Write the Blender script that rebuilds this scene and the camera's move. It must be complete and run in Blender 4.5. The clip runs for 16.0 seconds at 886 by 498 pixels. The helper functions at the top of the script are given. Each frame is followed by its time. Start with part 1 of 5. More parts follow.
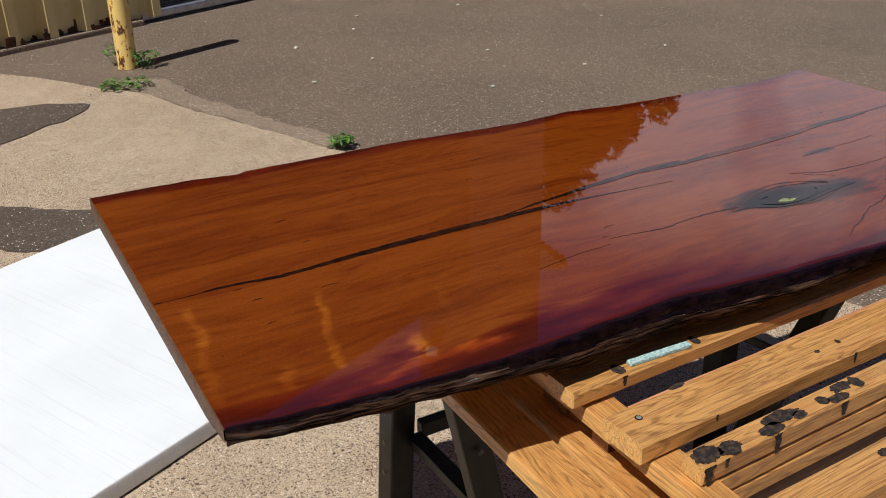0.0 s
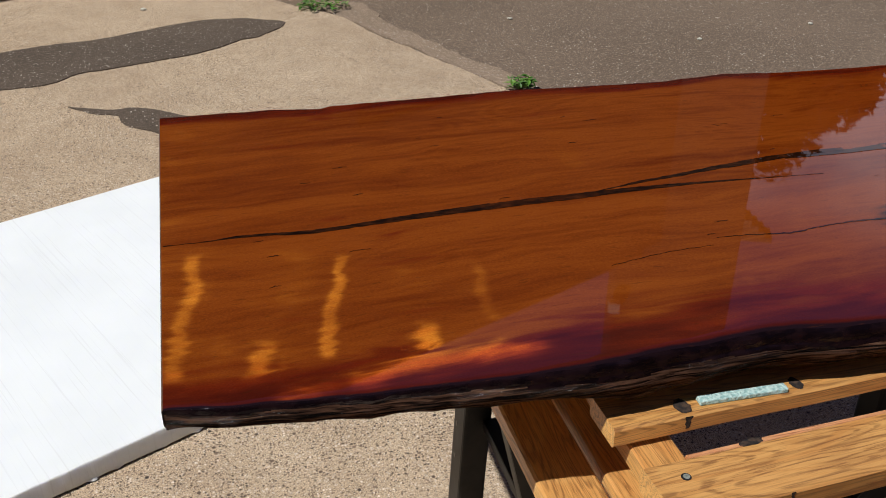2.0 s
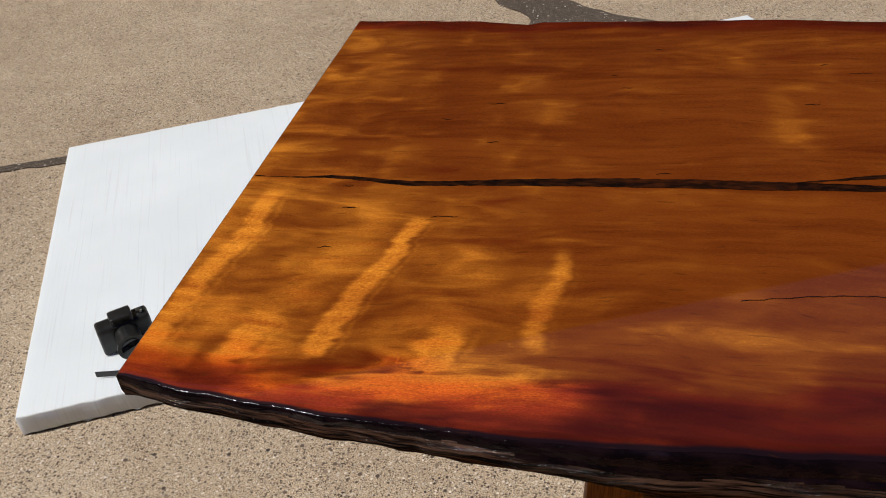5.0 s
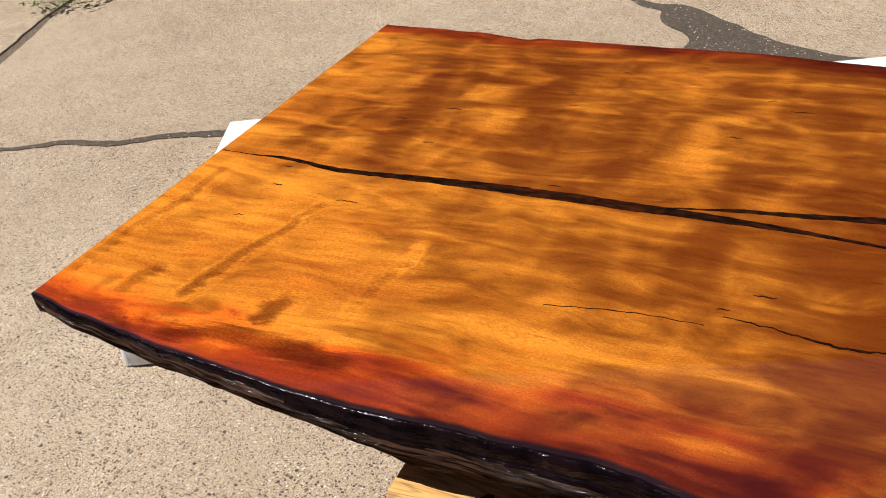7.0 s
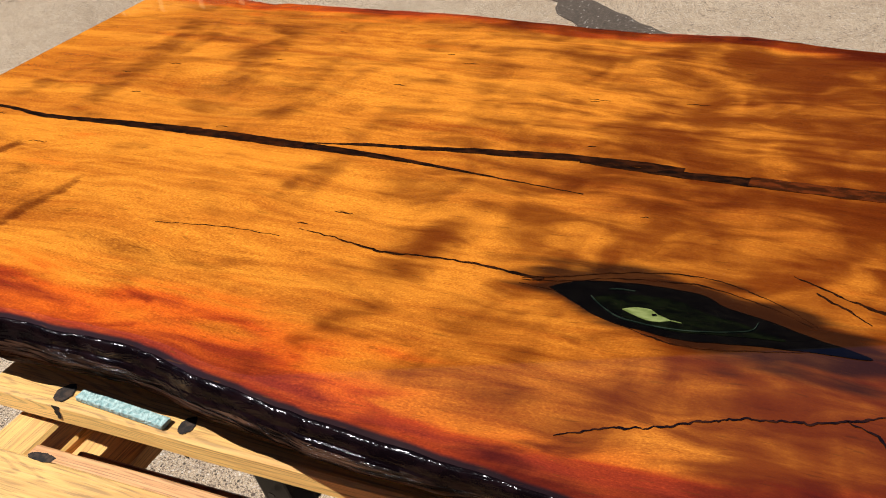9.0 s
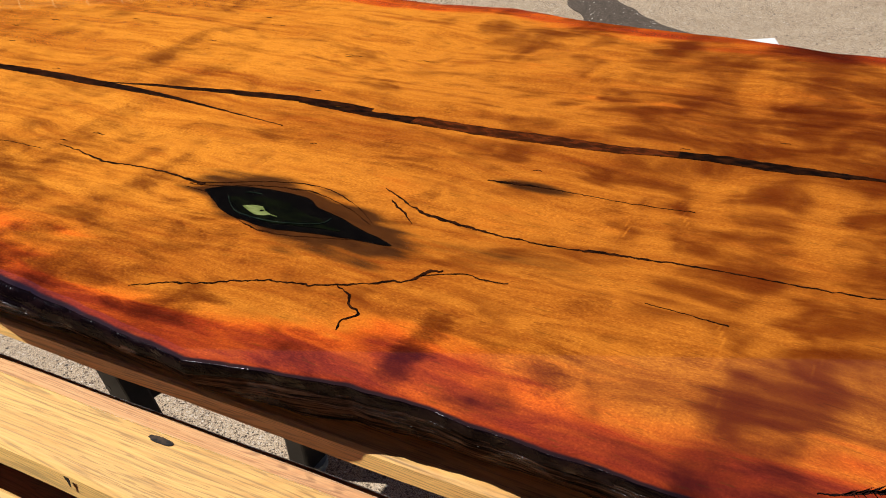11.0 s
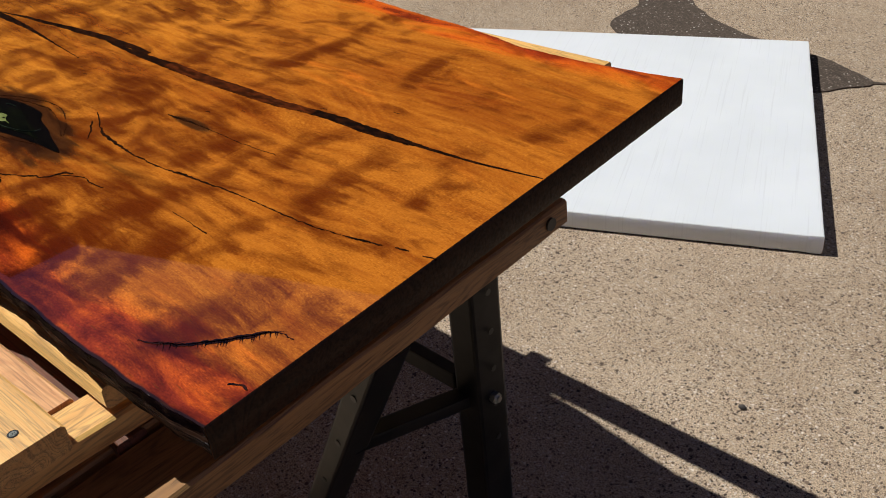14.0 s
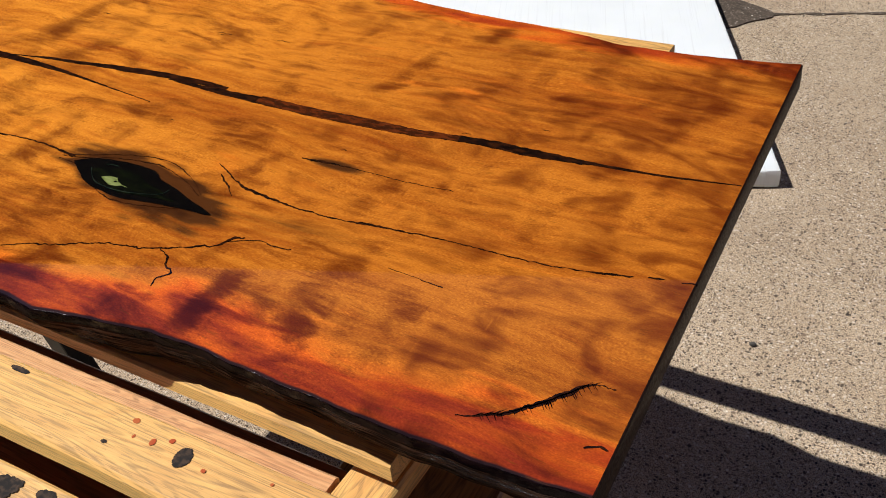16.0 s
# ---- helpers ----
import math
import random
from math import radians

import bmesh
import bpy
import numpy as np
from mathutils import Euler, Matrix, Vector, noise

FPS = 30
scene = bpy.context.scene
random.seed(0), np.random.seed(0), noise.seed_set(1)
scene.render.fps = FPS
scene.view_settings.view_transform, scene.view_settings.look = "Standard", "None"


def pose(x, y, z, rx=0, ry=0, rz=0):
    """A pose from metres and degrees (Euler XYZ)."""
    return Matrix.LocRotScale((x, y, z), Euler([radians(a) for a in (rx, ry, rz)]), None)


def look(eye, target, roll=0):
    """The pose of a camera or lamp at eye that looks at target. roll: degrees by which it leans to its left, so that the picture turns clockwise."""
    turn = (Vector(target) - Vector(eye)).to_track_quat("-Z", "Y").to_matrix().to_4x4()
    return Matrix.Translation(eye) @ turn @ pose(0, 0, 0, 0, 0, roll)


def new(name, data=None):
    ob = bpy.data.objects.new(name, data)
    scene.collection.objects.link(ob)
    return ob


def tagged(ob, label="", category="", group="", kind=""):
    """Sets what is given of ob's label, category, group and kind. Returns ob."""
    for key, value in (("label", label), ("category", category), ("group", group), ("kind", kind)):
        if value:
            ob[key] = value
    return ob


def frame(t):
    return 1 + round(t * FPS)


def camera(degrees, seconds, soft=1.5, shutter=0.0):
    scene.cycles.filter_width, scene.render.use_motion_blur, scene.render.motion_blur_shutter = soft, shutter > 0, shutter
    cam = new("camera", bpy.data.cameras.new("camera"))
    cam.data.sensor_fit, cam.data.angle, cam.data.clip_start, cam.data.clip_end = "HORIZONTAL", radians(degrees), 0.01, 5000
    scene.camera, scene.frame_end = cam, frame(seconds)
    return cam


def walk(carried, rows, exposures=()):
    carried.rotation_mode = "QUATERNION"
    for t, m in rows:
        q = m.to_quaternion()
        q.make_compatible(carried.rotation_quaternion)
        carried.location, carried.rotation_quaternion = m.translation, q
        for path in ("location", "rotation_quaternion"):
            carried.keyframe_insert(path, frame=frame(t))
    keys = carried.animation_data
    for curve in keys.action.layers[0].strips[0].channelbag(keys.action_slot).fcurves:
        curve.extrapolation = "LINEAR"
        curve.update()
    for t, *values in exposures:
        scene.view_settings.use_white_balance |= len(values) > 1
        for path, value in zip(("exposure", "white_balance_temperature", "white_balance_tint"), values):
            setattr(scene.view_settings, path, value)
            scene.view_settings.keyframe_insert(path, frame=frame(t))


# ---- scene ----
cam = camera(50.5, 16.0, 1.0)
PATH = [
    (0, (-0.169, -0.743, 1.444), (0.7, 0.831, 0.569), -0.9),
    (0.4, (-0.128, -0.705, 1.421), (0.687, 0.893, 0.537), -0.5),
    (0.7, (-0.089, -0.697, 1.427), (0.655, 0.922, 0.518), -0.5),
    (1, (-0.046, -0.669, 1.414), (0.627, 0.973, 0.491), -0.3),
    (1.5, (0.028, -0.662, 1.399), (0.569, 1.012, 0.448), -0.6),
    (2, (0.065, -0.637, 1.387), (0.514, 1.047, 0.406), -0.0),
    (2.5, (0.11, -0.603, 1.371), (0.467, 1.085, 0.359), -0.1),
    (3, (0.165, -0.541, 1.36), (0.394, 1.13, 0.284), -0.2),
    (3.5, (0.207, -0.503, 1.363), (0.275, 1.147, 0.234), -2.7),
    (4, (0.249, -0.472, 1.359), (0.173, 1.157, 0.202), -4.5),
    (6.3, (0.58, -0.436, 1.346), (-0.236, 1.02, 0.245), -9.0),
    (6.5, (0.604, -0.444, 1.349), (-0.23, 1.009, 0.256), -9.0),
    (7, (0.687, -0.425, 1.352), (-0.17, 1.014, 0.259), -8.1),
    (7.5, (0.807, -0.376, 1.323), (-0.116, 1.028, 0.239), -7.2),
    (8, (0.869, -0.363, 1.32), (-0.056, 1.033, 0.226), -7.0),
    (8.5, (0.938, -0.375, 1.312), (0.057, 1.05, 0.22), -7.2),
    (9, (1.013, -0.386, 1.304), (0.195, 1.075, 0.21), -7.2),
    (9.4, (1.08, -0.413, 1.301), (0.309, 1.077, 0.212), -6.6),
    (9.6, (1.12, -0.409, 1.288), (0.333, 1.082, 0.212), -6.7),
    (11.8, (1.599, -0.355, 1.298), (0.516, 0.929, 0.213), -8.5),
    (12, (1.64, -0.357, 1.305), (0.545, 0.919, 0.222), -8.7),
    (12.5, (1.721, -0.35, 1.307), (0.627, 0.928, 0.224), -8.9),
    (13, (1.792, -0.302, 1.316), (0.673, 0.957, 0.238), -8.1),
    (13.2, (1.834, -0.274, 1.316), (0.691, 0.966, 0.242), -7.6),
    (13.5, (1.897, -0.234, 1.316), (0.715, 0.967, 0.24), -6.8),
    (14, (1.935, -0.203, 1.317), (0.71, 0.929, 0.214), -6.0),
    (14.5, (1.878, -0.245, 1.342), (0.704, 0.901, 0.198), -6.8),
    (15, (1.786, -0.317, 1.366), (0.714, 0.887, 0.183), -8.6),
    (15.2, (1.758, -0.337, 1.383), (0.716, 0.877, 0.182), -9.2),
    (15.5, (1.723, -0.353, 1.401), (0.724, 0.889, 0.193), -8.8),
    (16, (1.653, -0.367, 1.41), (0.716, 0.909, 0.187), -7.4),
]
EXPOSURES = [(0.0, 0.12), (1.5, 0.10), (3.0, 0.02), (3.5, -0.06), (4.2, -0.33), (5.2, -0.05), (6.3, 0.46), (7.0, 0.44), (8.0, 0.37), (9.7, 0.33), (11.8, 0.20), (13.0, 0.12), (14.0, -0.12), (15.2, 0.20), (15.6, 0.20), (16.0, 0.12)]
walk(cam, [(t, look(eye, target, roll)) for t, eye, target, roll in PATH], EXPOSURES)

# ---- light ----
SUN_AZ = radians(246.7)
SUN_EL = radians(54.8)
world = bpy.data.worlds.new("sky")
scene.world = world
world.use_nodes = True
wn, wl = world.node_tree.nodes, world.node_tree.links
wn.clear()
w_out = wn.new("ShaderNodeOutputWorld")
w_bg = wn.new("ShaderNodeBackground")
w_sky = wn.new("ShaderNodeTexSky")
w_sky.sky_type, w_sky.sun_disc = "NISHITA", False
w_sky.sun_elevation, w_sky.sun_rotation = SUN_EL, SUN_AZ
w_co = wn.new("ShaderNodeTexCoord")
w_noise = wn.new("ShaderNodeTexNoise")
w_noise.inputs["Scale"].default_value, w_noise.inputs["Detail"].default_value = 5.0, 6.0
w_ramp = wn.new("ShaderNodeMapRange")
w_ramp.inputs["From Min"].default_value, w_ramp.inputs["From Max"].default_value = 0.37, 0.58
w_mix = wn.new("ShaderNodeMix")
w_mix.data_type = "RGBA"
w_mix.inputs[7].default_value = (82.0, 78.0, 88.0, 1)
wl.new(w_co.outputs["Generated"], w_noise.inputs["Vector"])
wl.new(w_noise.outputs["Fac"], w_ramp.inputs["Value"])
w_sep = wn.new("ShaderNodeSeparateXYZ")
wl.new(w_co.outputs["Generated"], w_sep.inputs[0])
w_low = wn.new("ShaderNodeMapRange")
w_low.interpolation_type = "SMOOTHSTEP"
for w_key, w_val in (("From Min", 0.36), ("From Max", 0.48), ("To Min", 0.90), ("To Max", 0.0)):
    w_low.inputs[w_key].default_value = w_val
wl.new(w_sep.outputs["Z"], w_low.inputs["Value"])
w_cov = wn.new("ShaderNodeMath")
w_cov.operation = "MULTIPLY"
wl.new(w_ramp.outputs["Result"], w_cov.inputs[0])
wl.new(w_low.outputs["Result"], w_cov.inputs[1])
wl.new(w_cov.outputs[0], w_mix.inputs[0])
w_haze = wn.new("ShaderNodeMix")
w_haze.data_type, w_haze.blend_type = "RGBA", "ADD"
w_haze.inputs[7].default_value = (4.0, 7.0, 24.0, 1)
w_band = wn.new("ShaderNodeMapRange")
w_band.interpolation_type = "SMOOTHSTEP"
for w_key, w_val in (("From Min", 0.45), ("From Max", 0.85), ("To Min", 1.0), ("To Max", 0.25)):
    w_band.inputs[w_key].default_value = w_val
wl.new(w_sep.outputs["Z"], w_band.inputs["Value"])
wl.new(w_band.outputs["Result"], w_haze.inputs[0])
wl.new(w_sky.outputs["Color"], w_haze.inputs[6])
wl.new(w_haze.outputs[2], w_mix.inputs[6])
wl.new(w_mix.outputs[2], w_bg.inputs["Color"])
w_bg.inputs["Strength"].default_value = 0.0075
wl.new(w_bg.outputs["Background"], w_out.inputs["Surface"])

sun_data = bpy.data.lights.new("sun", "SUN")
sun_data.energy, sun_data.angle, sun_data.color = 4.4, radians(0.53), (1.0, 0.965, 0.925)
sun = new("sun", sun_data)
sun_from = Vector((math.sin(SUN_AZ) * math.cos(SUN_EL), math.cos(SUN_AZ) * math.cos(SUN_EL), math.sin(SUN_EL)))
sun.matrix_world = look(sun_from * 20, (0, 0, 0))


# ---- materials ----
class Nodes:
    """A small helper for node materials."""

    def __init__(self, name):
        self.mat = bpy.data.materials.new(name)
        self.mat.use_nodes = True
        self.tree = self.mat.node_tree
        self.tree.nodes.clear()
        self.out = self.tree.nodes.new("ShaderNodeOutputMaterial")
        self.b = self.tree.nodes.new("ShaderNodeBsdfPrincipled")
        self.tree.links.new(self.b.outputs[0], self.out.inputs["Surface"])
        self.co = self.tree.nodes.new("ShaderNodeTexCoord").outputs["Object"]

    def link(self, value, socket):
        if isinstance(value, bpy.types.NodeSocket):
            self.tree.links.new(value, socket)
        else:
            if isinstance(value, tuple) and len(value) == 3 and socket.type == "RGBA":
                value = (*value, 1)
            socket.default_value = value

    def set(self, **kw):
        for k, v in kw.items():
            self.link(v, self.b.inputs[k.replace("_", " ")])
        return self

    def scaled(self, sx, sy, sz, vec=None, rot=0.0):
        n = self.tree.nodes.new("ShaderNodeMapping")
        self.link(vec or self.co, n.inputs["Vector"])
        n.inputs["Scale"].default_value = (sx, sy, sz)
        n.inputs["Rotation"].default_value = (0, 0, rot)
        return n.outputs[0]

    def noise(self, vec, scale, detail=4.0, rough=0.55, dist=0.0, color=False):
        n = self.tree.nodes.new("ShaderNodeTexNoise")
        self.link(vec, n.inputs["Vector"])
        n.inputs["Scale"].default_value, n.inputs["Detail"].default_value = scale, detail
        n.inputs["Roughness"].default_value, n.inputs["Distortion"].default_value = rough, dist
        return n.outputs["Color" if color else "Fac"]

    def voronoi(self, vec, scale, feature="F1", out="Distance", rand=1.0):
        n = self.tree.nodes.new("ShaderNodeTexVoronoi")
        n.feature = feature
        self.link(vec, n.inputs["Vector"])
        n.inputs["Scale"].default_value, n.inputs["Randomness"].default_value = scale, rand
        return n.outputs[out]

    def wave(self, vec, scale, dist=4.0, detail=3.0, dscale=1.0, axis="X", rings=False):
        n = self.tree.nodes.new("ShaderNodeTexWave")
        n.bands_direction = axis
        if rings:
            n.wave_type, n.rings_direction = "RINGS", "SPHERICAL"
        self.link(vec, n.inputs["Vector"])
        for k, v in (("Scale", scale), ("Distortion", dist), ("Detail", detail), ("Detail Scale", dscale)):
            n.inputs[k].default_value = v
        return n.outputs["Fac"]

    def range(self, v, a, b, c=0.0, d=1.0, smooth=True):
        n = self.tree.nodes.new("ShaderNodeMapRange")
        if smooth:
            n.interpolation_type = "SMOOTHSTEP"
        self.link(v, n.inputs["Value"])
        for k, q in (("From Min", a), ("From Max", b), ("To Min", c), ("To Max", d)):
            n.inputs[k].default_value = q
        return n.outputs["Result"]

    def math(self, op, a, b=0.0):
        n = self.tree.nodes.new("ShaderNodeMath")
        n.operation = op
        self.link(a, n.inputs[0])
        self.link(b, n.inputs[1])
        return n.outputs[0]

    def mix(self, f, a, b, mode="MIX"):
        n = self.tree.nodes.new("ShaderNodeMix")
        n.data_type, n.blend_type = "RGBA", mode
        self.link(f, n.inputs[0])
        self.link(a, n.inputs[6])
        self.link(b, n.inputs[7])
        return n.outputs[2]

    def ramp(self, v, stops):
        n = self.tree.nodes.new("ShaderNodeValToRGB")
        e = n.color_ramp.elements
        while len(e) < len(stops):
            e.new(0.5)
        for k, (p, c) in zip(e, stops):
            k.position, k.color = p, (*c, 1)
        self.link(v, n.inputs[0])
        return n.outputs[0]

    def attr(self, name):
        n = self.tree.nodes.new("ShaderNodeAttribute")
        n.attribute_name = name
        return n.outputs["Fac"]

    def vec(self, x, y, z):
        n = self.tree.nodes.new("ShaderNodeCombineXYZ")
        for v, s in zip((x, y, z), n.inputs):
            self.link(v, s)
        return n.outputs[0]

    def bump(self, h, strength, dist, normal=None):
        n = self.tree.nodes.new("ShaderNodeBump")
        n.inputs["Strength"].default_value, n.inputs["Distance"].default_value = strength, dist
        self.link(h, n.inputs["Height"])
        if normal is not None:
            self.link(normal, n.inputs["Normal"])
        return n.outputs[0]

    def random(self):
        return self.tree.nodes.new("ShaderNodeObjectInfo").outputs["Random"]


def mat_slab():
    """Figured amber hardwood under clear resin: fibres along x whose tilt makes the figure shimmer."""
    m = Nodes("figured_resin_wood")
    warp = m.noise(m.scaled(2.2, 5, 1), 1.0, 3, color=True)
    w = m.tree.nodes.new("ShaderNodeVectorMath")
    w.operation = "MULTIPLY_ADD"
    m.link(warp, w.inputs[0])
    w.inputs[1].default_value = (0.10, 0.10, 0)
    m.link(m.co, w.inputs[2])
    p = w.outputs[0]
    axes = m.tree.nodes.new("ShaderNodeSeparateXYZ")
    m.link(m.co, axes.inputs[0])
    lengthways = axes.outputs[0]
    streak = m.noise(m.scaled(13, 120, 1, p), 1.0, 5, 0.55)
    fleck = m.noise(m.scaled(260, 820, 1, p), 1.0, 3, 0.6)
    growth = m.noise(m.scaled(1.6, 17, 1, p), 1.0, 4, 0.5, 0.8)
    # cathedral lines: contours of a slow swell
    swell = m.noise(m.scaled(2.6, 9.0, 1, p), 1.0, 2.0, 0.45, 0.5)
    lines = m.math("SINE", m.math("MULTIPLY", m.math("ADD", swell, m.math("MULTIPLY", streak, 0.03)), 105.0))
    lines = m.math("MULTIPLY", m.math("MULTIPLY", lines, m.range(m.noise(m.scaled(3.1, 6.3, 1), 1.0, 2), 0.46, 0.64)), 0.026)
    tone = m.math("ADD", m.math("MULTIPLY", growth, 0.56), m.math("ADD", m.math("MULTIPLY", streak, 0.32), m.math("MULTIPLY", fleck, 0.12)))
    tone = m.math("ADD", tone, lines)
    body = m.ramp(tone, [(0.36, (0.104, 0.0168, 0.0018)), (0.48, (0.153, 0.0298, 0.0030)), (0.58, (0.190, 0.0402, 0.0040)), (0.68, (0.126, 0.0220, 0.0023))])
    sheen = m.ramp(tone, [(0.36, (0.104, 0.0268, 0.0027)), (0.48, (0.164, 0.0570, 0.0053)), (0.57, (0.218, 0.0845, 0.0081)), (0.68, (0.126, 0.0380, 0.0038))])
    spark = m.noise(m.scaled(520, 900, 1, p), 1.0, 2, 0.6)
    glitter = m.ramp(m.math("ADD", m.math("MULTIPLY", spark, 0.5), m.math("MULTIPLY", fleck, 0.5)), [(0.36, (0.70, 0.67, 0.64)), (0.50, (0.98, 0.98, 0.98)), (0.58, (1.16, 1.18, 1.20)), (0.66, (1.55, 1.62, 1.7))])
    sheen = m.mix(1.0, sheen, glitter, "MULTIPLY")
    # sheen and body grow darker and redder towards the right end
    rightward = m.range(lengthways, 0.55, 1.15)
    sheen = m.mix(rightward, sheen, m.mix(1.0, sheen, (0.70, 0.66, 0.68), "MULTIPLY"))
    body = m.mix(rightward, body, m.mix(1.0, body, (0.90, 0.74, 0.68), "MULTIPLY"))
    soft = m.noise(m.scaled(13, 40, 1, p), 1.0, 4, 0.55, 0.6)
    # sapwood: orange, then red, then maroon tongues that run with the grain
    edge = m.attr("sapwood")
    wob = m.noise(m.scaled(8, 20, 1, p), 1.0, 4)
    tongue = m.noise(m.scaled(5.0, 30, 1, p), 1.0, 3, 0.5, 0.9)
    e = m.math("ADD", edge, m.math("MULTIPLY", m.math("SUBTRACT", wob, 0.5), 0.55))
    e = m.math("ADD", e, m.math("MULTIPLY", m.math("SUBTRACT", tongue, 0.5), 1.25))
    e = m.math("ADD", e, m.math("MULTIPLY", m.math("SUBTRACT", streak, 0.5), 0.25))
    warm, red, dark = m.range(e, 0.14, 0.46), m.range(e, 0.30, 0.64), m.range(e, 0.54, 0.98)
    rim = m.range(m.math("ADD", m.attr("rim"), m.math("MULTIPLY", m.math("SUBTRACT", wob, 0.5), 0.3)), 0.35, 0.75)
    body, sheen = m.mix(warm, body, (0.105, 0.0130, 0.0020)), m.mix(warm, sheen, m.mix(1.0, (0.225, 0.0620, 0.0050), glitter, "MULTIPLY"))
    body = m.mix(red, body, m.mix(m.range(streak, 0.38, 0.62), (0.064, 0.0060, 0.0018), (0.104, 0.0100, 0.0022)))
    sheen = m.mix(red, sheen, m.mix(1.0, m.mix(m.range(soft, 0.36, 0.62), (0.112, 0.0135, 0.0022), (0.245, 0.0450, 0.0036)), glitter, "MULTIPLY"))
    dark = m.math("MULTIPLY", dark, m.range(streak, 0.30, 0.62, 0.55, 1.0))
    body = m.mix(dark, body, (0.046, 0.0046, 0.0018))
    sheen = m.mix(dark, sheen, m.mix(1.0, (0.078, 0.0090, 0.0026), glitter, "MULTIPLY"))
    body = m.mix(rim, body, (0.010, 0.004, 0.005))
    sheen = m.mix(rim, sheen, (0.006, 0.003, 0.003))
    knot = m.attr("burl")
    kw = m.math("ADD", knot, m.math("MULTIPLY", m.math("SUBTRACT", streak, 0.5), 0.6))
    kf = m.range(kw, 0.10, 0.62)
    body = m.mix(kf, body, (0.030, 0.008, 0.0025))
    sheen = m.mix(kf, sheen, (0.018, 0.006, 0.0012))
    pores = m.math("MULTIPLY", m.range(m.noise(m.scaled(45, 420, 1, p), 1.0, 2), 0.62, 0.72), 0.40)
    body = m.mix(pores, body, (0.045, 0.012, 0.002))
    sheen = m.mix(pores, sheen, (0.04, 0.014, 0.001))
    # tilt of the fibres: clouds, grain-wise patches, curly bands across the grain
    cloud = m.noise(m.scaled(8.5, 11, 1, p), 1.0, 2.5, 0.5, 1.1)
    curly = m.noise(m.scaled(17, 6.5, 1, m.scaled(1, 1, 1, p, 0.12)), 1.0, 2.0, 0.5, 0.8)
    tilt = m.math("ADD", m.math("ADD", m.range(lengthways, 0.20, 0.50, 0.10, 0.0), m.range(lengthways, 0.5, 1.2, 0.055, 0.01)), m.math("MULTIPLY", m.math("SUBTRACT", cloud, 0.5), m.range(lengthways, 0.25, 0.6, 0.28, 0.46)))
    tilt = m.math("ADD", tilt, m.math("MULTIPLY", m.math("SUBTRACT", curly, 0.5), m.range(lengthways, 0.40, 1.1, 0.30, 0.58)))
    tilt = m.math("ADD", tilt, m.math("MULTIPLY", m.math("SUBTRACT", soft, 0.5), m.range(lengthways, 0.45, 1.05, 0.66, 1.0)))
    ragged = m.math("ADD", 1.0, m.math("MULTIPLY", m.math("SUBTRACT", soft, 0.5), 1.2))
    across = m.math("ADD", m.attr("curl_across"), m.math("ADD", m.math("MULTIPLY", m.math("SUBTRACT", streak, 0.5), 1.9), m.math("MULTIPLY", m.math("SUBTRACT", soft, 0.5), 2.0)))
    roll = m.math("ADD", m.range(m.math("ABSOLUTE", across), 0.25, 1.75, 1.0, 0.0), m.range(m.math("ABSOLUTE", m.math("SUBTRACT", across, 1.9)), 0.0, 0.55, 0.25, 0.0))
    tilt = m.math("ADD", tilt, m.math("MULTIPLY", m.math("MULTIPLY", m.math("MULTIPLY", m.attr("curl"), roll), ragged), m.range(lengthways, 0.5, 1.0, -0.44, -0.29)))
    tilt = m.math("ADD", tilt, m.math("MULTIPLY", m.math("SUBTRACT", fleck, 0.5), 0.16))
    tilt = m.math("ADD", tilt, m.math("MULTIPLY", m.math("SUBTRACT", streak, 0.5), 0.10))
    vn = m.tree.nodes.new("ShaderNodeVectorMath")
    vn.operation = "NORMALIZE"
    m.link(m.vec(tilt, m.math("ADD", -0.46, m.math("MULTIPLY", m.math("SUBTRACT", wob, 0.5), 0.25)), 1.0), vn.inputs[0])
    t = m.tree
    diff = t.nodes.new("ShaderNodeBsdfDiffuse")
    m.link(body, diff.inputs["Color"])
    fibre = t.nodes.new("ShaderNodeBsdfAnisotropic")
    fibre.distribution = "BECKMANN"
    m.link(sheen, fibre.inputs["Color"])
    fibre.inputs["Roughness"].default_value, fibre.inputs["Anisotropy"].default_value = 0.605, 0.42
    m.link(vn.outputs[0], fibre.inputs["Normal"])
    m.link(m.vec(1.0, 0.0, 0.0), fibre.inputs["Tangent"])
    both = t.nodes.new("ShaderNodeAddShader")
    t.links.new(diff.outputs[0], both.inputs[0])
    t.links.new(fibre.outputs[0], both.inputs[1])
    fres = t.nodes.new("ShaderNodeFresnel")
    fres.inputs["IOR"].default_value = 1.58
    gloss = t.nodes.new("ShaderNodeBsdfAnisotropic")
    gloss.inputs["Roughness"].default_value = 0.02
    m.link((1.0, 1.0, 1.0), gloss.inputs["Color"])
    mixer = t.nodes.new("ShaderNodeMixShader")
    t.links.new(fres.outputs[0], mixer.inputs[0])
    t.links.new(both.outputs[0], mixer.inputs[1])
    t.links.new(gloss.outputs[0], mixer.inputs[2])
    t.links.new(mixer.outputs[0], m.out.inputs["Surface"])
    t.nodes.remove(m.b)
    return m.mat


